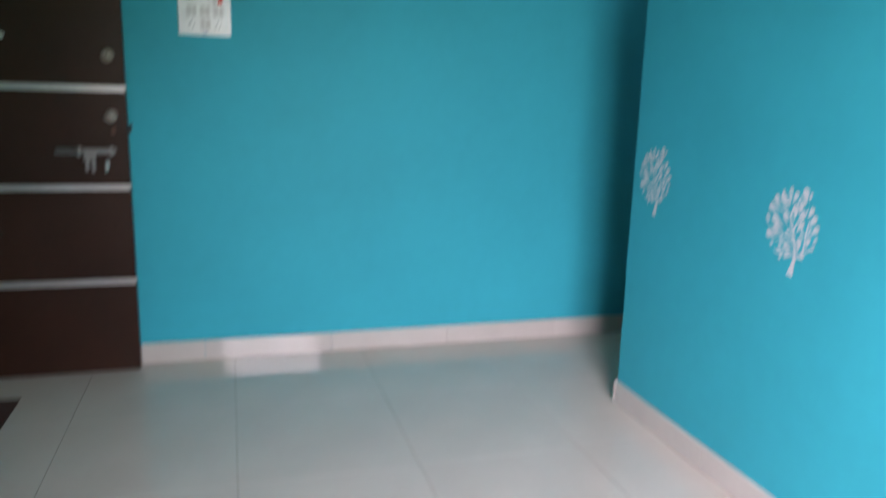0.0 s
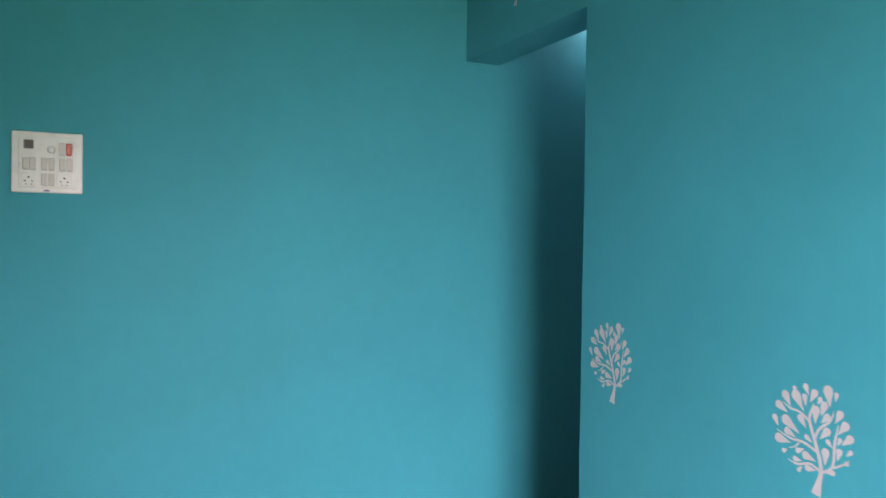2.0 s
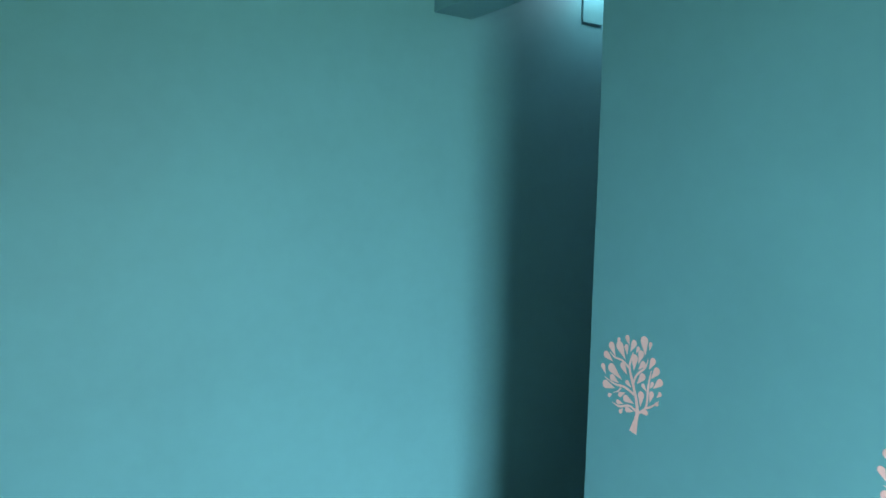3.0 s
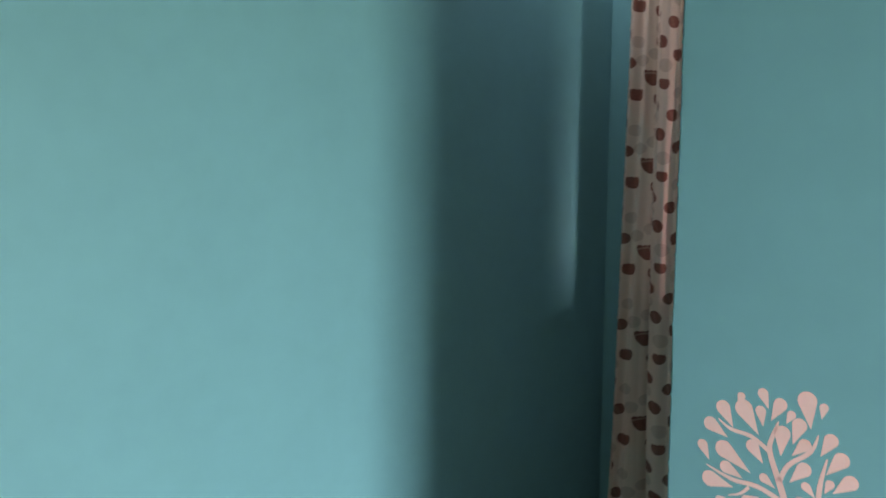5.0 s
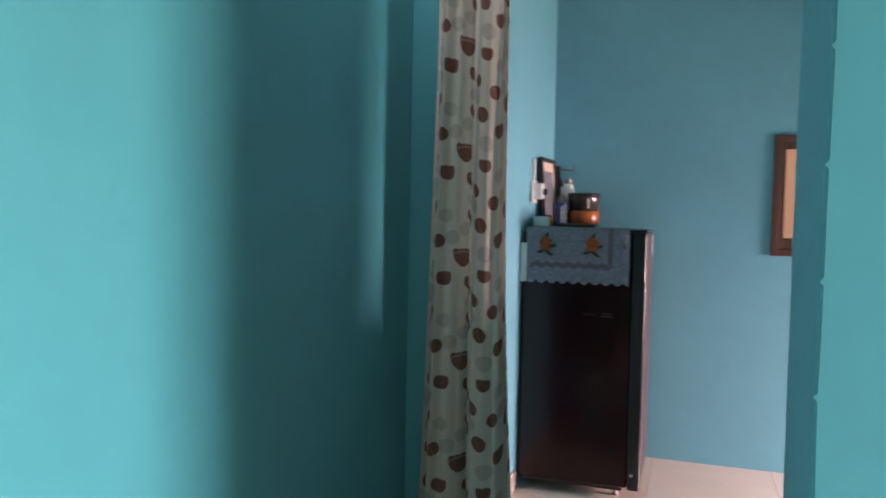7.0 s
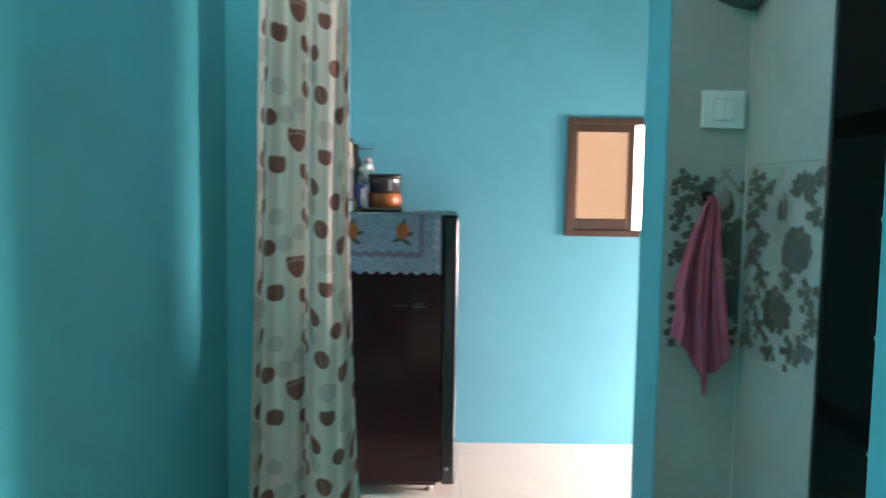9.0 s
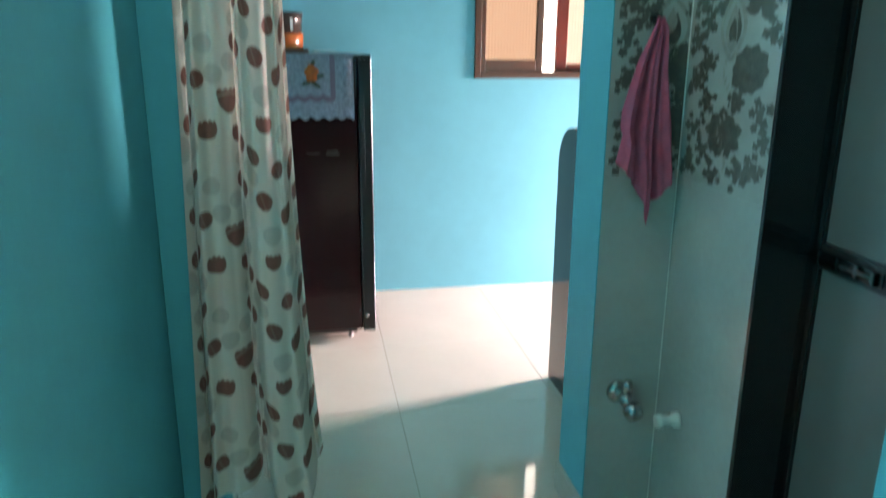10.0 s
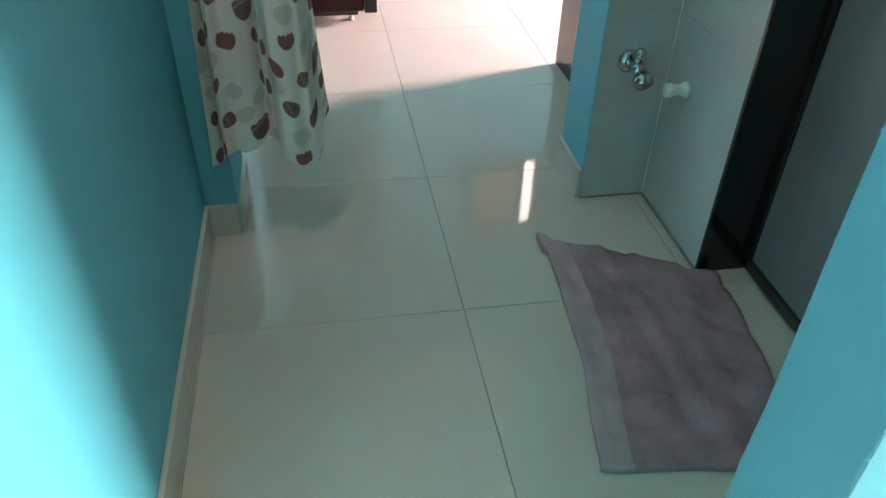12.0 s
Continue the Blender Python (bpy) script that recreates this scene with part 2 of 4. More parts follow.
    ln.new(wv.outputs["Fac"], bp.inputs["Height"])
    ln.new(bp.outputs[0], b.inputs["Normal"])
    tr = nd.new("ShaderNodeBsdfTranslucent")
    ln.new(mix2.outputs["Result"], tr.inputs["Color"])
    ms = nd.new("ShaderNodeMixShader")
    ms.inputs[0].default_value = 0.26
    ln.new(b.outputs[0], ms.inputs[1])
    ln.new(tr.outputs[0], ms.inputs[2])
    ln.new(ms.outputs[0], nd["Material Output"].inputs["Surface"])
    return m


def frosted(name, colour, scale):
    m = bpy.data.materials.new(name)
    m.use_nodes = True
    nt = m.node_tree
    nd, ln = nt.nodes, nt.links
    b = nd["Principled BSDF"]
    b.inputs["Base Color"].default_value = (*colour, 1)
    b.inputs["Transmission Weight"].default_value = 1.0
    b.inputs["Roughness"].default_value = 0.45
    b.inputs["IOR"].default_value = 1.3
    tc = nd.new("ShaderNodeTexCoord")
    vo = nd.new("ShaderNodeTexVoronoi")
    vo.inputs["Scale"].default_value = scale
    vo.inputs["Randomness"].default_value = 0.15
    ln.new(tc.outputs["Object"], vo.inputs["Vector"])
    bp = nd.new("ShaderNodeBump")
    bp.inputs["Strength"].default_value = 0.8
    bp.inputs["Distance"].default_value = 0.004
    ln.new(vo.outputs["Distance"], bp.inputs["Height"])
    ln.new(bp.outputs[0], b.inputs["Normal"])
    return m


def glow(name, colour, strength):
    m = bpy.data.materials.new(name)
    m.use_nodes = True
    b = m.node_tree.nodes["Principled BSDF"]
    b.inputs["Base Color"].default_value = (*colour, 1)
    b.inputs["Emission Color"].default_value = (*colour, 1)
    b.inputs["Emission Strength"].default_value = strength
    return m


PAINT.node_tree.nodes["Principled BSDF"].inputs["Specular IOR Level"].default_value = 0.13
for m in (DOOR_WOOD, FRIDGE_SIDE):
    m.node_tree.nodes["Principled BSDF"].inputs["Specular IOR Level"].default_value = 0.22
FRIDGE_RED.node_tree.nodes["Principled BSDF"].inputs["Specular IOR Level"].default_value = 0.28
CURTAIN = curtain_cloth()
FROST = frosted("peach_pattern_glass", (0.080, 0.052, 0.037), 60)
FROST_PALE = frosted("pale_pattern_glass", (0.12, 0.095, 0.08), 60)
OUTSIDE = glow("bright_outdoors", (1.0, 0.97, 0.92), 4.5)
BULB = glow("lit_bulb", (0.85, 0.94, 1.0), 18.0)

# ---- building helpers ----


def part(name, bm, mat, parent=None, label="", smooth=False):
    me = bpy.data.meshes.new(name)
    bm.normal_update()
    bm.to_mesh(me)
    bm.free()
    me.materials.append(mat)
    if smooth:
        for p in me.polygons:
            p.use_smooth = True
    ob = new(name, me)
    if parent is not None:
        ob.parent = parent
    if label:
        ob["label"] = label
    return ob


def thing(name, label, category, group="", at=(0, 0, 0), kind=""):
    ob = new(name)
    ob.location = at
    return tagged(ob, label, category, group, kind)


def boxes(*spans, bevel=0.0, segments=2):
    """One bmesh of boxes, each (x0, x1, y0, y1, z0, z1)."""
    bm = bmesh.new()
    for x0, x1, y0, y1, z0, z1 in spans:
        t = bmesh.new()
        bmesh.ops.create_cube(t, size=1, matrix=Matrix.Translation(((x0 + x1) / 2, (y0 + y1) / 2, (z0 + z1) / 2)) @ Matrix.Diagonal((x1 - x0, y1 - y0, z1 - z0, 1)))
        if bevel:
            bmesh.ops.bevel(t, geom=t.edges[:], offset=bevel, segments=segments, profile=0.5, affect="EDGES")
        me = bpy.data.meshes.new("t")
        t.to_mesh(me)
        t.free()
        bm.from_mesh(me)
        bpy.data.meshes.remove(me)
    return bm


def lathe(profile, m=None, steps=28, cap=True):
    """A turned shape round z from (radius, z) pairs, moved by m."""
    bm = bmesh.new()
    rings = []
    for r, z in profile:
        rings.append([bm.verts.new((r * math.cos(2 * math.pi * i / steps), r * math.sin(2 * math.pi * i / steps), z)) for i in range(steps)])
    for a, b in zip(rings, rings[1:]):
        for i in range(steps):
            j = (i + 1) % steps
            bm.faces.new((a[i], a[j], b[j], b[i]))
    if cap:
        bm.faces.new(rings[0][::-1])
        bm.faces.new(rings[-1])
    if m is not None:
        bmesh.ops.transform(bm, matrix=m, verts=bm.verts[:])
    return bm


def tube(points, radius, steps=10):
    """A bent round bar through points."""
    bm = bmesh.new()
    pts = [Vector(p) for p in points]
    rings = []
    for i, p in enumerate(pts):
        d = (pts[min(i + 1, len(pts) - 1)] - pts[max(i - 1, 0)]).normalized()
        q = d.to_track_quat("Z", "Y")
        rings.append([bm.verts.new(p + q @ Vector((radius * math.cos(2 * math.pi * k / steps), radius * math.sin(2 * math.pi * k / steps), 0))) for k in range(steps)])
    for a, b in zip(rings, rings[1:]):
        for i in range(steps):
            j = (i + 1) % steps
            bm.faces.new((a[i], a[j], b[j], b[i]))
    bm.faces.new(rings[0][::-1])
    bm.faces.new(rings[-1])
    return bm


def join_bm(*bms):
    out = bmesh.new()
    for b in bms:
        me = bpy.data.meshes.new("t")
        b.to_mesh(me)
        b.free()
        out.from_mesh(me)
        bpy.data.meshes.remove(me)
    return out


def structure(name, bm, mat, label, category):
    return tagged(part(name, bm, mat), label, category, kind="structure")


# ---- large structure ----
TOP = 2.75
wall_west = structure("wall_west", boxes((-0.15, 0, -2.4, 4.37, -0.1, TOP)), PAINT, "turquoise painted plaster wall along hall, passage and kitchen", "wall")


def hand_finished(bm, x, y, depth=0.0022):
    """Let one upright corner of a plastered wall waver a little along its height."""
    for k in range(1, 26):
        bmesh.ops.bisect_plane(bm, geom=bm.verts[:] + bm.edges[:] + bm.faces[:], plane_co=(0, 0, TOP * k / 26), plane_no=(0, 0, 1))
    bmesh.ops.bisect_plane(bm, geom=bm.verts[:] + bm.edges[:] + bm.faces[:], plane_co=(x + 0.03, 0, 0), plane_no=(1, 0, 0))
    for v in bm.verts:
        if abs(v.co.x - x) < 1e-4 and abs(v.co.y - y) < 1e-4 and 0.12 < v.co.z < TOP - 0.05:
            v.co.x += depth * noise.noise((x * 9, y * 5, v.co.z * 3.1)) + depth * 0.6 * noise.noise((x, y * 7, v.co.z * 11))
    return bm


wall_partition = structure("wall_partition", hand_finished(hand_finished(boxes((0.89, 4.6, 0.66, 0.83, 0, TOP)), 0.89, 0.66, 0.0035), 0.89, 0.83, 0.003), PAINT, "turquoise partition wall with white tree stencils", "wall")
# slightly rounded, hand-finished plaster arris
bv = wall_partition.modifiers.new("arris", "BEVEL")
bv.width, bv.segments = 0.004, 2
beam = structure("lintel_beam", boxes((0.002, 0.888, 0.663, 0.83, 2.15, TOP)), PAINT, "turquoise plastered beam over the passage opening", "beam")
wall_east = structure("wall_east", boxes((4.6, 4.75, -2.4, -1.10, 0, TOP), (4.6, 4.75, 0.06, 0.83, 0, TOP), (4.6, 4.75, -1.10, 0.06, 0, 0.93), (4.6, 4.75, -1.10, 0.06, 2.1, TOP)), PAINT, "turquoise hall wall with a wide window opening", "wall")
wall_south = structure("wall_south", boxes((0, 0.13, -2.4, -2.25, 0, TOP), (1.06, 4.6, -2.4, -2.25, 0, TOP), (0.13, 1.06, -2.4, -2.25, 2.08, TOP)), PAINT, "turquoise hall wall with the entrance doorway", "wall")
lobby = structure("wall_lobby", boxes((-0.15, 1.4, -3.4, -3.3, 0, TOP), (-0.15, -0.02, -3.3, -2.4, 0, TOP), (1.3, 1.4, -3.3, -2.4, 0, TOP)), CEILING, "plain pale walls of the entrance lobby", "wall")
wall_bath = structure("wall_bathroom", boxes((1.262, 1.42, 1.612, 1.992, 0, TOP), (1.262, 1.42, 0.83, 1.612, 2.08, TOP)), PAINT, "wall beside the bathroom doorway", "wall")
wall_bath_back = structure("wall_bathroom_back", boxes((2.4, 2.5, 0.83, 1.999, 0, TOP)), CEILING, "plain far wall of the bathroom", "wall")
wall_kitchen_south = structure("wall_kitchen_south", hand_finished(boxes((1.055, 4.6, 1.994, 2.19, 0, TOP)), 1.055, 2.19, 0.003), PAINT, "turquoise pier and wall between passage and kitchen", "wall")
bv = wall_kitchen_south.modifiers.new("arris", "BEVEL")
bv.width, bv.segments = 0.004, 2


def leaning_face(bm, far):
    """Pull the far end of a wall face out of square, as hand-laid plaster stands."""
    for v in bm.verts:
        if v.co.x > 0.002 and v.co.y > 4:
            v.co.x = far
    return bm


wall_kitchen_west = structure("wall_kitchen_west", leaning_face(boxes((0.001, 0.003, 2.171, 3.40, 0, TOP), (0.001, 0.003, 3.40, 4.167, 0, TOP)), 0.029), KITCHEN_LIT_PAINT, "turquoise kitchen wall behind the refrigerator", "wall")
nib = structure("wall_nib", hand_finished(boxes((0.002, 0.086, 1.936, 2.17, 0, 2.15)), 0.086, 1.936, 0.003), PAINT, "narrow turquoise wall nib at the kitchen doorway", "wall")
lintel = structure("lintel_kitchen", boxes((0.002, 1.055, 1.94, 2.188, 2.15, TOP)), PAINT, "turquoise lintel over the kitchen doorway", "lintel")
WX0, WX1, WZ0, WZ1 = 1.193, 2.08, 1.154, 1.790
wall_north = structure("wall_north", boxes((0, WX0, 4.168, 4.37, 0, TOP), (WX1, 4.6, 4.168, 4.37, 0, TOP), (WX0, WX1, 4.168, 4.37, 0, WZ0), (WX0, WX1, 4.168, 4.37, WZ1, TOP)), KITCHEN_LIT_PAINT, "turquoise kitchen wall with a small sliding window", "wall")
wall_kitchen_east = structure("wall_kitchen_east", boxes((3.87, 4.02, 2.192, 3.36, 0, TOP), (3.87, 4.02, 3.88, 4.166, 0, TOP), (3.87, 4.02, 3.36, 3.88, 1.17, TOP), (3.87, 4.02, 3.36, 3.88, 0, 0.55)), KITCHEN_LIT_PAINT, "turquoise kitchen wall with a bright window opening", "wall")
ceiling = structure("ceiling", boxes((-0.15, 4.75, -3.4, 4.37, TOP, TOP + 0.12)), CEILING, "white painted ceiling slab", "ceiling")

floor = structure("floor", boxes((-0.15, 4.75, -3.4, 4.37, -0.14, -0.0035)), GROUT, "polished off-white vitrified tile floor with thin dark joints", "floor")

# window of the hall, facing the long wall
hall_window = thing("window_1", "brown sliding window with a bright daylit opening", "window", kind="structure", at=(4.62, 0, 0))
part("window_frame", boxes((-0.02, 0.03, -1.10, -1.05, 0.93, 2.1), (-0.02, 0.03, 0.01, 0.06, 0.93, 2.1), (-0.02, 0.03, -1.05, 0.01, 0.93, 0.98), (-0.02, 0.03, -1.05, 0.01, 2.05, 2.1), bevel=0.003), WINDOW_FRAME, hall_window)
part("mullion", boxes((-0.02, 0.03, -0.625, -0.565, 0.98, 2.05), bevel=0.003), WINDOW_FRAME, hall_window)

# kitchen sliding window
kw = thing("window_2", "brown aluminium sliding window with peach patterned glass, partly open", "window", kind="structure", at=(0, 4.168, 0))
part("window_frame", boxes((WX0, WX0 + 0.035, -0.012, 0.10, WZ0, WZ1), (WX1 - 0.035, WX1, -0.012, 0.10, WZ0, WZ1), (WX0 + 0.035, WX1 - 0.035, -0.012, 0.10, WZ0, WZ0 + 0.034), (WX0 + 0.035, WX1 - 0.035, -0.012, 0.10, WZ1 - 0.034, WZ1), bevel=0.003), WINDOW_FRAME, kw)
sash = part("sash", boxes((1.227, 1.254, 0.0, 0.028, 1.186, 1.758), (1.528, 1.565, 0.0, 0.028, 1.186, 1.758), (1.254, 1.528, 0.0, 0.028, 1.186, 1.25), (1.254, 1.528, 0.0, 0.028, 1.716, 1.758), bevel=0.003), WINDOW_FRAME, kw)
part("pane", boxes((1.254, 1.528, 0.012, 0.016, 1.232, 1.716)), FROST, sash, "peach patterned glass pane")
sash2 = part("sash", boxes((1.647, 1.712, 0.04, 0.068, 1.186, 1.758), (2.0, 2.04, 0.04, 0.068, 1.186, 1.758), (1.712, 2.0, 0.04, 0.068, 1.186, 1.23), (1.712, 2.0, 0.04, 0.068, 1.738, 1.758), bevel=0.003), WINDOW_RED, kw)
part("pane", boxes((1.712, 2.0, 0.052, 0.056, 1.214, 1.738)), FROST_PALE, sash2, "pale patterned glass pane")
structure("backdrop", boxes((-1.5, 6.5, 6.6, 6.65, -0.5, 4.5)), OUTSIDE, "overexposed bright outdoors beyond the kitchen window", "backdrop")

# ---- skirting tiles ----
skirting = thing("baseboard", "beige polished skirting tiles with grimy joints", "skirting", kind="structure")


def skirt_run(x0, y0, x1, y1, nx, ny, h=0.095, piece=0.6):
    length = math.hypot(x1 - x0, y1 - y0)
    n = max(1, math.ceil(length / piece - 0.05))
    for i in range(n):
        a, b = i * piece, min(length, (i + 1) * piece) - 0.0015
        dx, dy = (x1 - x0) / length, (y1 - y0) / length
        xs = sorted((x0 + dx * a, x0 + dx * b, x0 + dx * a + nx * 0.011, x0 + dx * b + nx * 0.011))
        ys = sorted((y0 + dy * a, y0 + dy * b, y0 + dy * a + ny * 0.011, y0 + dy * b + ny * 0.011))
        part("skirting_tile", boxes((xs[0], xs[-1], ys[0], ys[-1], 0.001, h), bevel=0.001, segments=1), SKIRT, skirting)


skirt_run(0.0, -2.24, 0.0, 1.924, 1, 0)
skirt_run(0.0, 1.936, 0.087, 1.936, 0, -1)
skirt_run(0.086, 1.936, 0.086, 2.17, 1, 0)
skirt_run(0.003, 2.182, 0.003, 3.42, 1, 0)
skirt_run(0.9, 0.66, 4.59, 0.66, 0, -1)
skirt_run(0.89, 0.649, 0.89, 0.83, -1, 0)
skirt_run(1.055, 2.19, 1.055, 1.982, -1, 0)
skirt_run(1.08, -2.25, 4.59, -2.25, 0, 1)
skirt_run(4.6, -2.24, 4.6, 0.64, -1, 0)

# ---- tree stencils on the partition and beam ----
K = 0.000366
CROWN_A = ((250, 118, 262, 98), (360, 155, 338, 88), (238, 235, 200, 145), (328, 265, 272, 150), (343, 230, 332, 162), (370, 205, 402, 138), (425, 220, 444, 182), (220, 278, 158, 217))
CROWN_B = ((518, 245, 500, 126), (557, 205, 565, 158), (452, 305, 475, 226), (410, 355, 413, 258), (450, 352, 498, 307), (558, 355, 598, 292), (582, 430, 642, 372), (445, 462, 498, 407))
CROWN_C = ((610, 505, 682, 462), (578, 505, 600, 467), (545, 525, 507, 477), (580, 612, 597, 547), (652, 578, 688, 552), (488, 645, 490, 552), (625, 632, 658, 626), (490, 690, 548, 690))
CROWN_D = ((158, 380, 133, 312), (305, 430, 207, 328), (348, 388, 307, 312), (278, 455, 217, 407), (395, 490, 352, 447), (245, 495, 162, 462), (222, 542, 197, 553))
CROWN_E = ((340, 530, 292, 546), (425, 618, 347, 577), (325, 620, 276, 606), (425, 680, 362, 666), (325, 655, 302, 683))
BOUGHS = (((425, 850, 36), (450, 745, 17), (460, 690, 15), (448, 600, 13), (410, 470, 12), (370, 335, 10), (378, 270, 8), (398, 208, 3)),
         ((365, 330, 9), (300, 270, 8), (230, 240, 7), (185, 195, 2)), ((422, 545, 10), (330, 485, 9), (240, 460, 8), (148, 400, 2)),
         ((300, 490, 7), (270, 520, 5), (228, 530, 2)), ((455, 685, 9), (380, 635, 8), (290, 642, 8), (225, 610, 2)),
         ((408, 460, 9), (440, 390, 9), (520, 335, 8), (548, 268, 2)), ((470, 692, 10), (545, 645, 9), (560, 480, 9), (585, 365, 3)),
         ((550, 655, 8), (610, 640, 7), (680, 605, 3)))


def stencil_tree(x, z, name="tree_stencil"):
    """A stencilled tree, flat paint, barely proud of the wall; the trunk's foot at x, z."""
    tree = thing(name, "white stencilled tree with teardrop leaves painted on the turquoise wall", "wall decal", "tree stencils", at=(x, 0.6599, z))

    def to(px, py):
        d = px - 416
        return (d * (0.000358 - 1.42e-7 * d), (842 - py) * 0.000332 + d * 0.00008)

    def flat(piece, outline):
        bm = bmesh.new()
        top = [bm.verts.new((u, -0.00012, v)) for u, v in outline]
        low = [bm.verts.new((u, 0.0, v)) for u, v in outline]
        bm.faces.new(top)
        n = len(top)
        for i in range(n):
            bm.faces.new((top[i], low[i], low[(i + 1) % n], top[(i + 1) % n]))
        bmesh.ops.recalc_face_normals(bm, faces=bm.faces[:])
        part(piece, bm, STENCIL, tree)

    for tx, ty, rx, ry in CROWN_A + CROWN_B + CROWN_C + CROWN_D + CROWN_E:
        a, c = Vector(to(tx, ty)), Vector(to(rx, ry))
        d = c - a
        length = d.length
        d.normalize()
        side = Vector((-d.y, d.x))
        r = min(max(0.335 * length, 0.0058), 0.0125)
        outline = [a]
        for k in range(11):
            ang = radians(-105 + 210 * k / 10)
            outline.append(c + d * r * math.cos(ang) + side * r * math.sin(ang))
        flat("leaf", [tuple(p) for p in outline])
    for limb in BOUGHS:
        pts = [(Vector(to(px, py)), w * K) for px, py, w in limb]
        fine = []
        for i in range(len(pts) - 1):
            p0, p1, p2, p3 = pts[max(i - 1, 0)], pts[i], pts[i + 1], pts[min(i + 2, len(pts) - 1)]
            for k in range(5):
                t = k / 5
                q = 0.5 * ((2 * p1[0]) + (p2[0] - p0[0]) * t + (2 * p0[0] - 5 * p1[0] + 4 * p2[0] - p3[0]) * t * t + (3 * p1[0] - p0[0] - 3 * p2[0] + p3[0]) * t ** 3)
                fine.append((q, p1[1] + (p2[1] - p1[1]) * t))
        fine.append(pts[-1])
        left, right = [], []
        for i, (q, w) in enumerate(fine):
            d = (fine[min(i + 1, len(fine) - 1)][0] - fine[max(i - 1, 0)][0]).normalized()
            s = Vector((-d.y, d.x)) * w
            left.append(tuple(q + s))
            right.append(tuple(q - s))
        flat("trunk" if limb is BOUGHS[0] else "branch", left + right[::-1])
    return tree


first_tree = stencil_tree(1.056, 0.839)
for tx, ty, tz in ((1.793, 0.6599, 0.778), (0.414, 0.6629, 2.285), (1.032, 0.6599, 2.204)):
    copy_thing(first_tree, pose(tx, ty, tz))

# ---- hall: switchboard ----
sb = thing("switchboard", "white modular switchboard with switches, sockets and a red indicator", "switchboard", at=(0, -1.098, 1.496))
# local: y runs along the wall, z up, x out from the wall
part("plate", boxes((0.0005, 0.012, 0, 0.221, 0, 0.213), bevel=0.004), PLASTIC, sb)
part("frame", boxes((0.0122, 0.0165, 0.022, 0.203, 0.016, 0.196), bevel=0.0015), PLASTIC, sb)


def rocker(y, z, w=0.019, h=0.042):
    sw = part("switch", boxes((0.0167, 0.0215, y, y + w, z, z + h), bevel=0.002), PLASTIC_DULL, sb)
    # solid grey strip stands in for the shade below the rocker's lower edge
    part("gap_shade", boxes((0.0167, 0.0178, y + 0.002, y + w, z - 0.0022, z - 0.0004)), PLASTIC_GREY, sw, "grey strip drawn as the shade under the rocker")


for y in (0.034, 0.056, 0.091, 0.113, 0.147, 0.170):
    rocker(y, 0.080)
for y in (0.091, 0.113):
    rocker(y, 0.026)
rocker(0.146, 0.134)
part("surround", boxes((0.0167, 0.0200, 0.141, 0.1445, 0.074, 0.184), (0.0167, 0.0200, 0.1905, 0.194, 0.074, 0.184), (0.0167, 0.0200, 0.1445, 0.1905, 0.1795, 0.184), (0.0167, 0.0200, 0.1445, 0.1905, 0.1245, 0.1290), bevel=0.001, segments=1), PLASTIC, sb)
part("indicator", boxes((0.0167, 0.022, 0.168, 0.187, 0.133, 0.176), bevel=0.003), RED_PLASTIC, sb, "red indicator lamp")
part("fuse_holder", boxes((0.0167, 0.024, 0.038, 0.068, 0.152, 0.182), bevel=0.002), PLASTIC_BLACK, sb, "black fuse holder")
part("knob", lathe(((0.013, 0), (0.012, 0.008), (0.009, 0.011)), Matrix.Translation((0.0167, 0.122, 0.152)) @ pose(0, 0, 0, 0, 90, 0)), PLASTIC, sb, smooth=True)
for y0 in (0.036, 0.146):
    so = part("socket", boxes((0.0167, 0.020, y0 - 0.006, y0 + 0.040, 0.020, 0.068), bevel=0.002), PLASTIC, sb)
    for dy, dz, r in ((0.017, 0.053, 0.0035), (0.006, 0.040, 0.0028), (0.028, 0.040, 0.0028), (0.009, 0.029, 0.0022), (0.025, 0.029, 0.0022)):
        part("hole", lathe(((r, 0), (r, 0.0012)), Matrix.Translation((0.0202, y0 + dy, dz)) @ pose(0, 0, 0, 0, 90, 0), steps=10), PLASTIC_BLACK, so)
part("mark", boxes((0.0122, 0.0128, 0.100, 0.116, 0.006, 0.011)), BLUE_PLASTIC, sb, "small blue maker's mark")

# ---- hall: open entrance door ----
door = thing("door_1", "dark walnut laminate door with metal strips, standing open against the wall", "door", at=(0.112, -1.315, 0.012), kind="structure")
# local: x out from the wall (0 is the visible face), y along it (leaf runs to minus y), z up
bands = (0.412, 0.828, 1.243, 1.665)
edges = [0.0]
for b in bands:
    edges += [b - 0.013, b + 0.013]
edges.append(2.02)
leaf = part("leaf", boxes((-0.036, -0.0045, -0.90, 0, 0, 2.02), bevel=0.002), DOOR_WOOD, door)
for z0, z1 in zip(edges[0::2], edges[1::2]):
    part("panel", boxes((-0.0045, 0, -0.90, -0.001, z0 + 0.001, z1 - 0.001), bevel=0.0015, segments=1), DOOR_WOOD, leaf)
for b in bands:
    part("strip", boxes((-0.0045, 0.0015, -0.90, 0.001, b - 0.0125, b + 0.0125), bevel=0.001, segments=1), STRIP, leaf, "silver metal inlay strip")
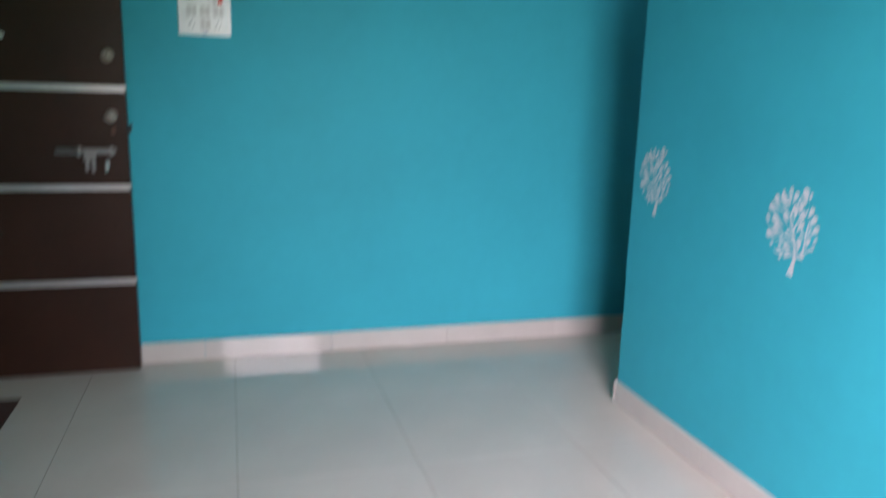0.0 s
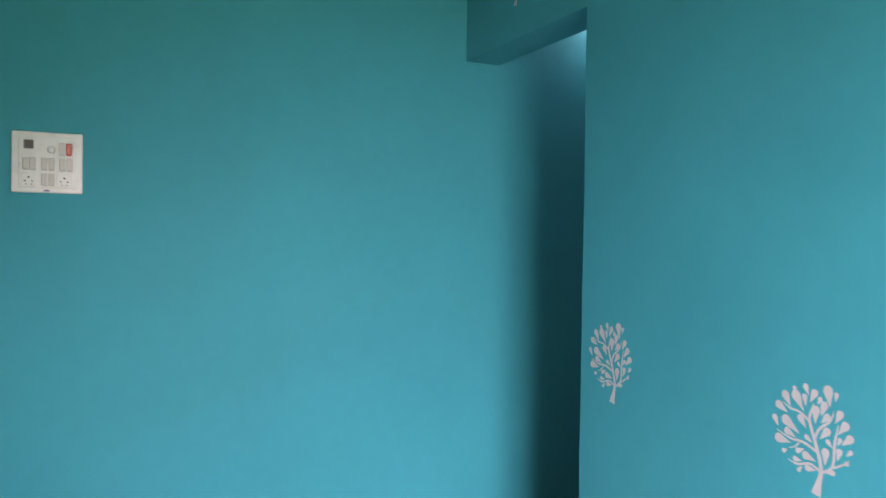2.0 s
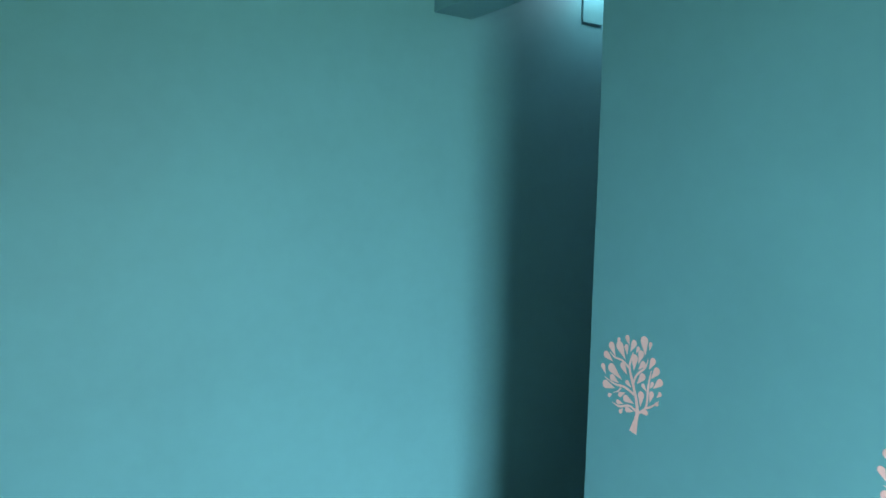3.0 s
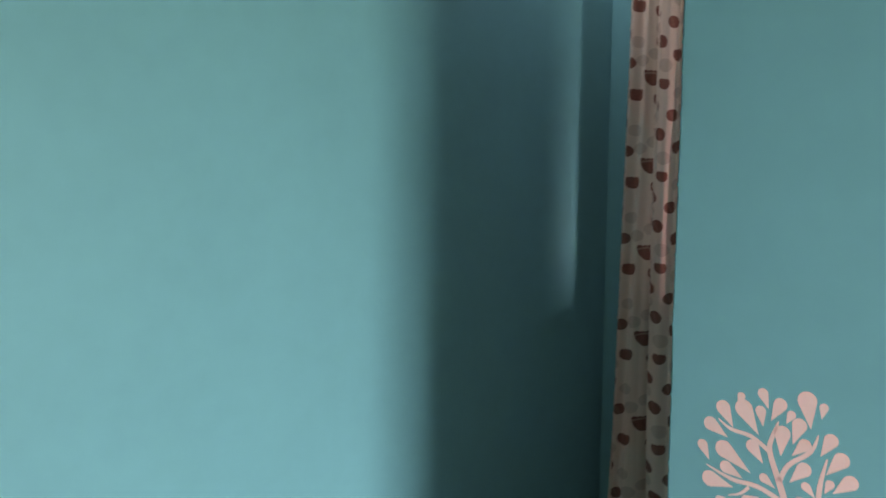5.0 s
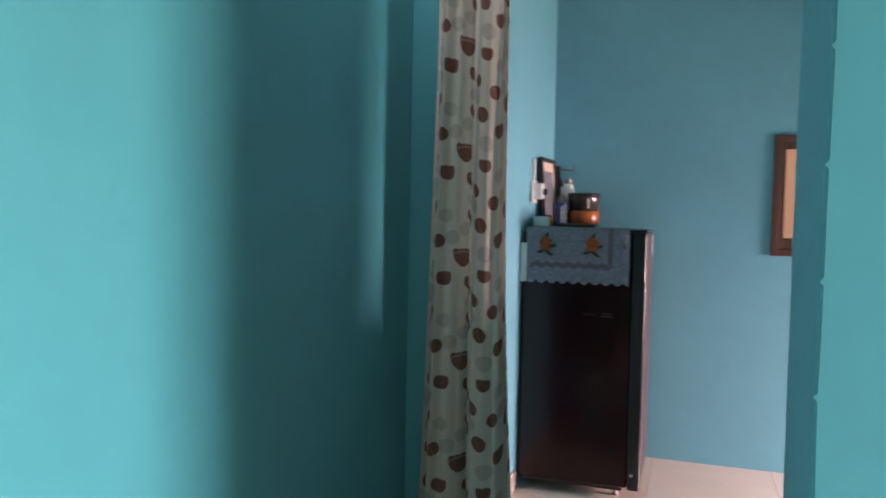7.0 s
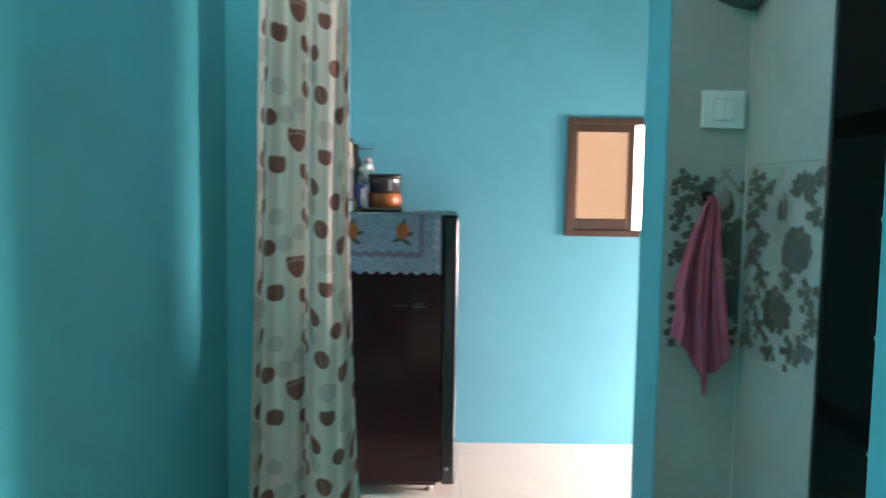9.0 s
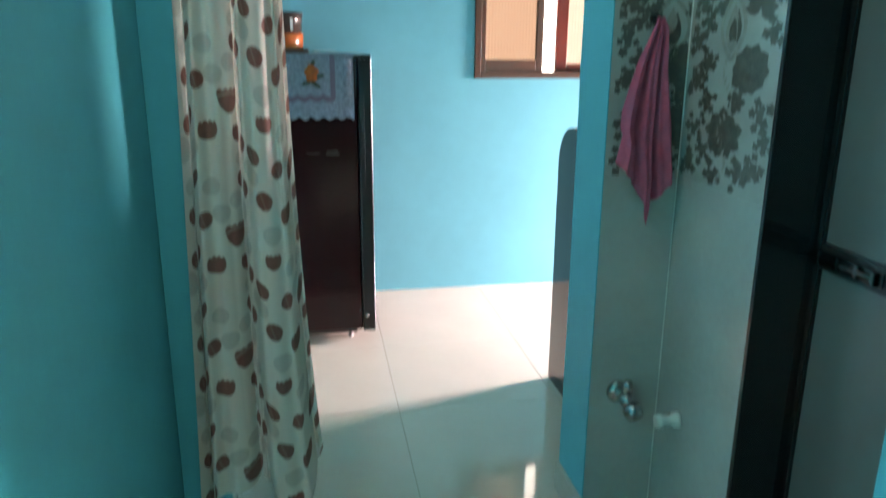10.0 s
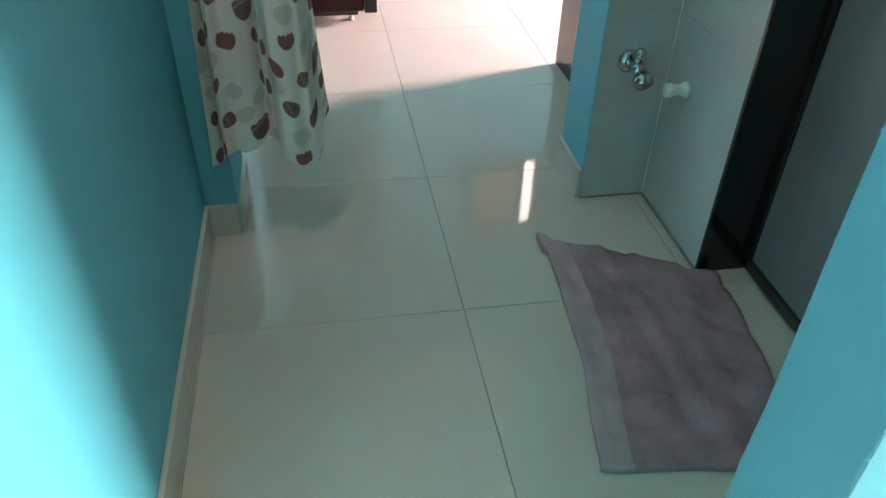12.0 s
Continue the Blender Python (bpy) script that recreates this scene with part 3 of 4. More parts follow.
latch = part("latch", join_bm(boxes((0.002, 0.008, -0.285, -0.05, 0.970, 0.994), bevel=0.002), tube([(0.016, -0.28, 0.983), (0.016, -0.05, 0.983)], 0.007), boxes((0.008, 0.028, -0.198, -0.184, 0.962, 1.003), (0.008, 0.028, -0.074, -0.060, 0.962, 1.003), bevel=0.002)), STEEL_DULL, door, "steel sliding door bolt", True)
part("latch_handle", join_bm(boxes((0.014, 0.022, -0.176, -0.128, 0.945, 0.985), (0.014, 0.022, -0.170, -0.155, 0.90, 0.95), (0.014, 0.022, -0.145, -0.130, 0.895, 0.95), bevel=0.003)), STEEL_DULL, latch)
part("hasp", boxes((0.0005, 0.012, -0.095, -0.080, 0.895, 0.945), bevel=0.003), STEEL, door, "steel hasp")
for z in (1.378, 1.130):
    kn = part("night_latch", lathe(((0.026, 0), (0.026, 0.006), (0.017, 0.010), (0.017, 0.026), (0.012, 0.032)), Matrix.Translation((0.0, -0.062, z)) @ pose(0, 0, 0, 0, 90, 0)), NICKEL, door, "round nickel lock cylinder", True)
    part("keyway", boxes((0.0322, 0.0335, -0.0640, -0.0600, z - 0.007, z + 0.007)), PLASTIC_BLACK, kn, "dark keyway slot")
part("peephole", lathe(((0.013, 0), (0.012, 0.006), (0.007, 0.008)), Matrix.Translation((0.0, -0.45, 1.44)) @ pose(0, 0, 0, 0, 90, 0)), STEEL, door, smooth=True)
part("keyhole", boxes((0.0, 0.004, -0.063, -0.047, 1.055, 1.085), bevel=0.002), BROWN, door)
part("strike_tongue", boxes((-0.026, -0.010, 0.0, 0.016, 1.062, 1.096), bevel=0.002), PLASTIC_BLACK, door)

doormat = tagged(part("doormat", boxes((0.36, 0.98, -2.14, -1.75, 0.0005, 0.012), bevel=0.004), COIR), "dark brown coir doormat by the entrance", "doormat")

# ---- passage: lamp ----
lamp = thing("wall_lamp", "lit cool-white bulb in an angled wall holder", "lamp", at=(0, 1.47, 2.45))
part("base", boxes((0.0005, 0.018, -0.045, 0.045, -0.06, 0.06), bevel=0.006), PLASTIC, lamp)
part("holder", lathe(((0.020, 0), (0.020, 0.045), (0.017, 0.055)), pose(0.018, 0, 0, 0, 90, 0)), PLASTIC, lamp, smooth=True)
bulb = part("bulb", lathe(((0.014, 0), (0.028, 0.03), (0.032, 0.055), (0.026, 0.078), (0.010, 0.090)), pose(0.070, 0, 0, 0, 90, 0)), BULB, lamp, "glowing bulb", True)
bulb.visible_shadow = False
conduit = tagged(part("junction_box", boxes((0.0005, 0.009, 1.405, 1.52, 2.235, 2.345), bevel=0.004), PAINT), "painted-over junction cover on the passage wall", "junction box")

# ---- passage: tiled return and bathroom doorway ----
ROWS = (0.0, 0.10, 0.555, 1.01, 1.465, 1.92, 2.375, TOP)
tiling = thing("wall_tiling", "grey glazed wall tiles with a printed flower course", "wall tiles", kind="structure")
FX, FY = 1.253, 1.982
for z0, z1 in zip(ROWS, ROWS[1:]):
    part("tile", boxes((1.0565, FX - 0.001, FY, 1.994, z0 + 0.0002, z1 - 0.0002), bevel=0.0004, segments=1), WALL_TILE, tiling)
    part("tile", boxes((FX, 1.262, 1.613, FY - 0.0012, z0 + 0.0002, z1 - 0.0002), bevel=0.0004, segments=1), WALL_TILE, tiling)


def printed_course(name, m, width, layout, blooms, stretch, seed):
    """Flower print of one tile: arch with a bud, two large blooms, leafy sprays. Local x along, z up, facing minus y."""
    rnd = random.Random(seed)
    dark, pale = bmesh.new(), bmesh.new()

    def petal(bm, cx, cz, ang, length, wide, blunt=0.8):
        n = 7
        d = Vector((math.cos(ang), math.sin(ang)))
        s = Vector((-d.y, d.x))
        pts = []
        for k in range(n):
            t = k / (n - 1)
            pts.append((t * length, wide * math.sin(math.pi * t ** blunt)))
        loop = pts + [(u, -v) for u, v in pts[-2:0:-1]]
        loop = [(min(width - 0.002, max(0.002, cx + stretch * (d.x * u + s.x * v))), min(0.45, max(0.004, cz + d.y * u + s.y * v))) for u, v in loop]
        if max(u for u, v in loop) - min(u for u, v in loop) > 0.002 and max(v for u, v in loop) - min(v for u, v in loop) > 0.002:
            bm.faces.new([bm.verts.new((u, -0.0006 - rnd.random() * 0.0004, v)) for u, v in loop])

    def bloom(cx, cz, r, n):
        a0 = rnd.random()
        for k in range(n):
            petal(dark, cx, cz, a0 + 2 * math.pi * k / n, r * rnd.uniform(0.85, 1.02), r * rnd.uniform(0.25, 0.31), 2.0)
        for k in range(n):
            petal(dark, cx, cz, a0 + 0.3 + 2 * math.pi * k / n, r * 0.66, r * 0.22, 1.6)

    def cluster(cx, cz, size, count):
        """Small four- and five-petalled florets scattered round a point."""
        for k in range(count + 2):
            ang = 2.4 * k + rnd.uniform(-0.3, 0.3)
            rr = size * (0.2 + 1.15 * k / count)
            n, a0, r = rnd.choice((4, 5)), rnd.random() * 6, rnd.uniform(0.0100, 0.0145)
            for q in range(n):
                petal(dark, cx + stretch * rr * math.cos(ang), cz + rr * math.sin(ang), a0 + 2 * math.pi * q / n, r, r * 0.42)

    w = layout
    bloom(blooms[0] * w, 0.268, 0.060, 10)
    bloom(blooms[1] * w, 0.128, 0.060, 9)
    bloom(0.5 * (blooms[0] + blooms[1]) * w, 0.200, 0.030, 7)
    for k in range(8):
        petal(dark, 0.76 * w, 0.392, radians(-30 + 30 * k), 0.046, 0.014)
    for side in (-1, 1):
        for k in range(16):
            t = k / 15
            cx = 0.50 * w + side * min(0.17 * w, 0.045) * math.sin(math.pi * t)
            petal(pale, cx, 0.285 + 0.145 * t, radians(90 - side * 40 * math.cos(math.pi * t)), 0.020, 0.0055)
    petal(pale, 0.50 * w, 0.30, radians(90), 0.105, 0.022)
    petal(dark, 0.51 * w, 0.312, radians(84), 0.082, 0.0185)
    for k in range(22):
        petal(pale, 0.5 * w + 0.02 * math.sin(k * 0.6), 0.012 + 0.013 * k, radians(90 + 25 * math.cos(k * 0.6)), 0.022, 0.0035)
    for cx, cz, size, count in ((0.14, 0.41, 0.022, 7), (0.22, 0.37, 0.020, 6), (0.12, 0.33, 0.020, 6), (0.24, 0.28, 0.022, 7), (0.13, 0.235, 0.022, 7), (0.27, 0.19, 0.022, 7),
                                (0.15, 0.13, 0.024, 7), (0.28, 0.08, 0.022, 7), (0.12, 0.045, 0.020, 6), (0.90, 0.34, 0.018, 5), (0.85, 0.18, 0.022, 7), (0.92, 0.12, 0.020, 6),
                                (0.82, 0.06, 0.024, 8), (0.68, 0.045, 0.022, 6), (0.42, 0.03, 0.018, 5), (0.36, 0.40, 0.012, 3), (0.92, 0.42, 0.014, 4)):
        cluster(cx * w, cz, size, count)
    a = part(name, dark, PRINT, tiling, "dark brown flower print")
    b = part(name, pale, PRINT_PALE, tiling, "pale brown arch print")
    for ob in (a, b):
        ob.matrix_local = m


printed_course("flower_print", pose(1.0575, FY, 1.011), 0.196, 0.290, (0.62, 0.63), 1.0, 3)
printed_course("flower_print", pose(FX, FY - 0.002, 1.011, 0, 0, -90), 0.372, 0.372, (0.71, 0.50), 1.30, 5)

frame_dark = thing("door_frame", "polished black granite bathroom door frame", "door frame", kind="structure")
part("jamb", boxes((1.2515, 1.40, 1.600, 1.6125, 0.0, 2.08), bevel=0.0015), GRANITE, frame_dark)
part("head", boxes((1.2515, 1.40, 0.832, 1.600, 2.065, 2.08), bevel=0.0015), GRANITE, frame_dark)
bath_door = thing("door_2", "grey panelled bathroom door with black rails, closed", "door", at=(1.376, 1.598, 0.012), kind="structure")
part("stile", boxes((0, 0.03, -0.019, -0.001, 0, 2.05), bevel=0.002), GRANITE, bath_door)
for z0, z1 in ((0.0, 0.03), (0.872, 0.926), (1.508, 1.555), (2.02, 2.05)):
    part("rail", boxes((0, 0.03, -0.76, -0.019, z0, z1), bevel=0.002), PLASTIC_BLACK, bath_door)
for z0, z1, mt in ((0.03, 0.872, PVC), (0.926, 1.508, PVC), (1.555, 2.02, PVC_BROWN)):
    part("panel", boxes((0.009, 0.022, -0.76, -0.019, z0, z1), bevel=0.001, segments=1), mt, bath_door)
bolt = part("bolt", join_bm(boxes((-0.006, 0, -0.20, -0.006, 0.885, 0.913), bevel=0.002), tube([(-0.012, -0.19, 0.899), (-0.012, -0.004, 0.899)], 0.006)), DARK_CHROME, bath_door, "tarnished tower bolt", True)
for y in (-0.03, -0.085, -0.14, -0.185):
    part("bracket", boxes((-0.017, -0.003, y - 0.006, y + 0.006, 0.885, 0.913), bevel=0.003), DARK_CHROME, bolt)

plate = thing("switch_plate", "white two-module switch plate on the tiled wall", "switch", at=(1.134, FY, 1.552))
part("plate", boxes((0, 0.104, -0.011, -0.0005, 0, 0.09), bevel=0.004), PLASTIC, plate)
part("frame", boxes((0.026, 0.082, -0.014, -0.0112, 0.018, 0.072), bevel=0.001), PLASTIC_OFF_WHITE, plate)
part("switch", boxes((0.056, 0.078, -0.019, -0.0142, 0.021, 0.069), bevel=0.002), PLASTIC, plate)
part("blank", boxes((0.030, 0.052, -0.016, -0.0142, 0.021, 0.069), bevel=0.001), PLASTIC, plate)

# moulded corner shelf high in the tiled corner, a shallow quarter bowl
bm = bmesh.new()
rings = []
for r, z in ((0.004, 1.832), (0.045, 1.838), (0.085, 1.853), (0.115, 1.880), (0.128, 1.910), (0.122, 1.912), (0.108, 1.884), (0.080, 1.860), (0.042, 1.846), (0.004, 1.842)):
    rings.append([bm.verts.new((FX - 0.0025 - r * math.cos(radians(9 * k)), FY - 0.0025 - r * math.sin(radians(9 * k)), z)) for k in range(11)])
for a, b in zip(rings, rings[1:] + rings[:1]):
    for k in range(10):
        bm.faces.new((a[k], a[k + 1], b[k + 1], b[k]))
bm.faces.new([r[0] for r in rings])
bm.faces.new([r[-1] for r in rings][::-1])
bmesh.ops.recalc_face_normals(bm, faces=bm.faces[:])
tagged(part("corner_shelf", bm, GREEN_PLASTIC, smooth=True), "dark green plastic corner shelf high on the tiles", "shelf")

hook = tagged(part("wall_hook", join_bm(lathe(((0.013, 0), (0.012, 0.006)), Matrix.Translation((1.157, FY - 0.0005, 1.389)) @ pose(0, 0, 0, 90, 0, 0), 16), tube([(1.157, FY - 0.006, 1.389), (1.157, FY - 0.030, 1.381), (1.157, FY - 0.036, 1.394)], 0.005)), PLASTIC_BLACK), "small black wall hook on the tiles", "hook")

structure("corner_sealant", boxes((FX - 0.0035, FX - 0.0005, FY - 0.0035, FY - 0.0005, 0.005, 1.9), bevel=0.001, segments=1), SEALANT, "pale sealant line in the tiled corner", "trim")
structure("pier_edge", boxes((1.0535, 1.0562, 1.9812, 1.9935, 0.10, TOP)), PAINT, "turquoise paint carried over the tile edge", "trim")
# grimy sealant where the tiles meet the floor
structure("trim", join_bm(boxes((1.056, FX, FY - 0.005, FY, 0.0003, 0.004), (FX - 0.006, FX, 1.600, FY - 0.005, 0.0003, 0.004), (FX - 0.034, FX - 0.0325, 1.612, FY - 0.005, 0.0002, 0.0008))), GROUT, "dirty sealant joint along the tiled wall foot", "trim")

# towel gathered on the hook, its corners falling at different heights
bm = bmesh.new()
NU, NV = 48, 40
grid = []
for j in range(NV + 1):
    v = j / NV
    row = []
    for i in range(NU + 1):
        u = i / NU
        # lower edge across the cloth: a short side, a long pointed corner, a second corner
        lo = np.interp(u, (0, 0.20, 0.36, 0.44, 0.57, 0.62, 0.67, 0.80, 1), (1.062, 1.040, 1.016, 0.985, 0.945, 0.905, 0.945, 0.968, 1.007))
        z = 1.391 + (lo - 0.011 - 1.391) * v
        xl = 1.152 - 0.082 * np.interp(v, (0, 0.27, 0.62, 0.74, 0.80, 1), (0, 0.50, 0.93, 0.95, 0.86, 1.0))
        xr = 1.162 + np.interp(v, (0, 0.06, 0.41, 1), (0, 0.017, 0.027, 0.046))
        x = xl + (xr - xl) * (u + 0.025 * math.sin(u * 12 + v * 2))
        ridge = abs(math.sin(math.pi * (2.6 * u + 0.25 - 0.25 * v))) ** 0.8 - 0.5
        spread = min(1, 0.35 + v * 1.1)
        y = FY - 0.034 - (0.034 * ridge + 0.006 * math.sin(u * 37 - v * 5)) * spread
        y += 0.004 * noise.noise((u * 7, v * 6, 3.1))
        row.append(bm.verts.new((x, min(y, FY - 0.004), z)))
    grid.append(row)
for j in range(NV):
    for i in range(NU):
        bm.faces.new((grid[j][i], grid[j][i + 1], grid[j + 1][i + 1], grid[j + 1][i]))
towel = part("hand_towel", bm, TOWEL, smooth=True)
sm = towel.modifiers.new("thickness", "SOLIDIFY")
sm.thickness, sm.offset = 0.004, 1
tagged(towel, "dusty maroon hand towel hanging in folds from a hook", "towel")

valve = thing("angle_valve", "chrome angle valve on the tiled wall", "tap", at=(1.136, FY, 0.424))
valve.scale = (1.25, 1.25, 1.25)
part("flange", lathe(((0.026, 0), (0.024, 0.006), (0.012, 0.012)), pose(0, -0.0005, 0, 90, 0, 0)), CHROME, valve, smooth=True)
part("body", join_bm(lathe(((0.011, 0), (0.013, 0.03), (0.013, 0.055)), pose(0, -0.004, 0, 90, 0, 0), 18), lathe(((0.011, 0), (0.011, 0.028), (0.008, 0.036)), pose(0.004, -0.040, 0.006, 0, 0, 0), 16)), CHROME, valve, smooth=True)
part("knob", lathe(((0.012, 0), (0.019, 0.004), (0.021, 0.018), (0.017, 0.028), (0.006, 0.031)), pose(0.008, -0.048, -0.012, 118, 0, 10)), CHROME, valve, smooth=True)
plug = thing("pipe_plug", "white plastic plug on a capped water pipe", "pipe plug", at=(FX, 1.862, 0.392))
plug.scale = (1.05, 1.05, 1.05)
part("cap", lathe(((0.020, 0), (0.020, 0.010), (0.013, 0.014), (0.013, 0.040), (0.017, 0.042), (0.017, 0.056), (0.010, 0.058)), pose(-0.0005, 0, 0, 0, -90, 0)), PLASTIC_OFF_WHITE, plug, smooth=True)

# towel used as a floor mat
bm = bmesh.new()
P1, P2, P3, P4 = Vector((0.888, 1.795)), Vector((1.292, 1.575)), Vector((1.225, 0.985)), Vector((0.80, 1.045))
NU, NV = 44, 56
top = []
for j in range(NV + 1):
    v = j / NV
    row = []
    for i in range(NU + 1):
        u = i / NU
        a, b = P1.lerp(P4, v), P2.lerp(P3, v)
        a = a + Vector((0.018 * math.sin(math.pi * v), 0))
        p = a.lerp(b, u)
        p = p + Vector((0.010 * noise.noise((u * 3, v * 4, 1.0)), 0.012 * noise.noise((u * 4, v * 3, 7.0))))
        ridge = 0.016 * math.exp(-((u - 0.34 - 0.30 * v) / 0.05) ** 2) + 0.008 * math.exp(-((u - 0.78 + 0.15 * v) / 0.05) ** 2)
        z = 0.008 + 0.026 * abs(noise.noise((u * 3.4, v * 5.5, 2.2))) + 0.011 * abs(noise.noise((u * 10, v * 14, 5.2))) + ridge * (0.4 + 0.6 * abs(noise.noise((u * 2, v * 6, 4))))
        if u < 0.06 and v < 0.10:
            p, z = p + Vector((-0.012, 0.006)), z + 0.012
        row.append(bm.verts.new((p.x, p.y, z)))
    top.append(row)
for j in range(NV):
    for i in range(NU):
        f = bm.faces.new((top[j][i], top[j + 1][i], top[j + 1][i + 1], top[j][i + 1]))
        f.material_index = 1 if i < 7 else 0
rim = [top[0][i] for i in range(NU + 1)] + [top[j][NU] for j in range(1, NV + 1)] + [top[NV][i] for i in range(NU - 1, -1, -1)] + [top[j][0] for j in range(NV - 1, 0, -1)]
low = [bm.verts.new((v.co.x, v.co.y, 0.001)) for v in rim]
for i in range(len(rim)):
    k = (i + 1) % len(rim)
    bm.faces.new((rim[i], rim[k], low[k], low[i]))
mat_ob = part("floor_towel", bm, MAT, smooth=True)
mat_ob.data.materials.append(MAT_EDGE)
tagged(mat_ob, "crumpled mauve-grey towel spread as a bath mat on the floor", "bath mat")

# ---- kitchen doorway: curtain ----
curtain = thing("curtain", "cream curtain printed with brown tulips, gathered to one side", "curtain", at=(0, 1.910, 0))
bm = bmesh.new()
uvl = bm.loops.layers.uv.new("cloth")
NU, NV = 150, 70
HEAD = 2.27
grid, uvs = [], []
for j in range(NV + 1):
    v = j / NV
    row, uvrow = [], []
    for i in range(NU + 1):
        u = i / NU
        hem = 0.285 - 0.062 * max(0, 1 - (u / 0.24) ** 2) - 0.048 * max(0, 1 - ((u - 0.76) / 0.14) ** 2) + 0.075 * max(0, (u - 0.88) / 0.12)
        z = HEAD + (hem - HEAD) * v
        slide = max(0.0, (v - 0.22) / 0.78)
        x0 = 0.075 - 0.042 * slide ** 1.1
        x1 = 0.298 + 0.020 * v + 0.040 * v ** 4
        x = x0 + (x1 - x0) * (u + 0.045 * math.sin(u * 2 * math.pi * 2.6 + 0.9))
        amp = 0.031 + 0.008 * v
        wave = math.sin(u * 2 * math.pi * 2.3 + 0.5 + 0.4 * math.sin(v * 2.6))
        y = amp * math.copysign(abs(wave) ** 0.7, wave) + 0.010 * math.sin(u * 41 + v * 2.2) + 0.005 * math.sin(u * 78 + v * 5) + 0.007 * noise.noise((u * 3, v * 3, 9)) - 0.010
        if x < 0.10:
            y = min(y, 0.022)
        y = y + (0.023 - 0.02 * slide ** 6 - y) * max(0, 1 - u / 0.09) ** 1.5
        row.append(bm.verts.new((x, y, z)))
        uvrow.append((u * 0.50, v * 2.02))
    grid.append(row)
    uvs.append(uvrow)
for j in range(NV):
    for i in range(NU):
        f = bm.faces.new((grid[j][i], grid[j + 1][i], grid[j + 1][i + 1], grid[j][i + 1]))
        for lp, (a, b) in zip(f.loops, ((j, i), (j + 1, i), (j + 1, i + 1), (j, i + 1))):
            lp[uvl].uv = uvs[a][b]
cloth = part("cloth", bm, CURTAIN, curtain, smooth=True)
rod = thing("curtain_rod", "thin steel curtain rod over the kitchen doorway", "curtain rod", at=(0, 1.905, 2.275))
part("rod", tube([(0.03, 0, 0), (1.10, 0, 0)], 0.009), STEEL, rod, smooth=True)
for x in (0.05, 1.07):
    part("bracket", boxes((x - 0.012, x + 0.012, -0.014, 0.0345, -0.012, 0.012), bevel=0.003), STEEL, rod)

# ---- kitchen: granite side slab of the platform ----
bm = bmesh.new()
outline = [(2.192, 0.002), (2.955, 0.002), (2.955, 0.90)]
for k in range(9):
    a = radians(90 * k / 8)
    outline.append((2.815 + 0.14 * math.cos(a), 0.90 + 0.14 * math.sin(a)))
outline.append((2.192, 1.04))
va = [bm.verts.new((1.268, y, z)) for y, z in outline]
vb = [bm.verts.new((1.292, y, z)) for y, z in outline]
bm.faces.new(va)
bm.faces.new(vb[::-1])
for i in range(len(va)):
    k = (i + 1) % len(va)
    bm.faces.new((va[k], va[i], vb[i], vb[k]))
bmesh.ops.recalc_face_normals(bm, faces=bm.faces[:])
slab = tagged(part("granite_slab", bm, GRANITE), "polished black granite side slab of the kitchen platform", "granite slab")

# ---- kitchen: refrigerator ----
fridge = thing("refrigerator", "maroon single-door refrigerator standing against the kitchen wall", "refrigerator", at=(0.014, 3.455, 0))
# local: x across the front, y to the back, z up
part("body", boxes((0.014, 0.583, 0.052, 0.64, 0.055, 1.268), bevel=0.008), FRIDGE_SIDE, fridge)
fdoor = part("door", boxes((0, 0.525, 0.0, 0.048, 0.058, 1.262), bevel=0.010, segments=3), FRIDGE_RED, fridge, "glossy maroon door")
part("handle", boxes((0.5265, 0.584, -0.004, 0.048, 0.052, 1.268), bevel=0.007, segments=3), PLASTIC_BLACK, fdoor, "full-height black handle strip")
part("grip", boxes((0.546, 0.551, -0.006, -0.003, 0.72, 1.12), bevel=0.001, segments=1), FRIDGE_SIDE, fdoor)
part("lock", lathe(((0.010, 0), (0.010, 0.006), (0.006, 0.008)), pose(0.545, -0.0045, 0.128, 90, 0, 0), 16), CHROME, fdoor, "chrome key lock", True)
part("badge", join_bm(boxes((0.30, 0.36, -0.0015, 0.0005, 0.872, 0.875), (0.385, 0.44, -0.0015, 0.0005, 0.866, 0.872), (0.39, 0.435, -0.0015, 0.0005, 0.880, 0.884))), STEEL_FAINT, fdoor, "small grey badge bars")
part("top_panel", boxes((0.013, 0.585, 0.006, 0.64, 1.2685, 1.282), bevel=0.005), PLASTIC_BLACK, fridge)
for x, y in ((0.05, 0.07), (0.47, 0.07), (0.05, 0.50), (0.52, 0.50)):
    part("leg", lathe(((0.014, 0), (0.014, 0.01), (0.009, 0.012), (0.009, 0.056)), pose(x, y, 0.0005), 12), PLASTIC_GREY, fridge, smooth=True)
part("plinth", boxes((0.02, 0.50, 0.03, 0.05, 0.035, 0.056), bevel=0.002), PLASTIC_BLACK, fridge)
part("sticker", boxes((0.5832, 0.584, 0.54, 0.60, 1.14, 1.25)), PLASTIC, fridge, "white paper sticker")

FT = 1.2825
# embroidered cloth over the top, hanging over the front
cover = thing("fridge_cloth", "grey embroidered lace cloth hanging over the refrigerator front", "cloth", at=(0.034, 3.455, 0))
bm = bmesh.new()
NU = 96


def scallop(u, n):
    return abs(math.sin(math.pi * n * u))


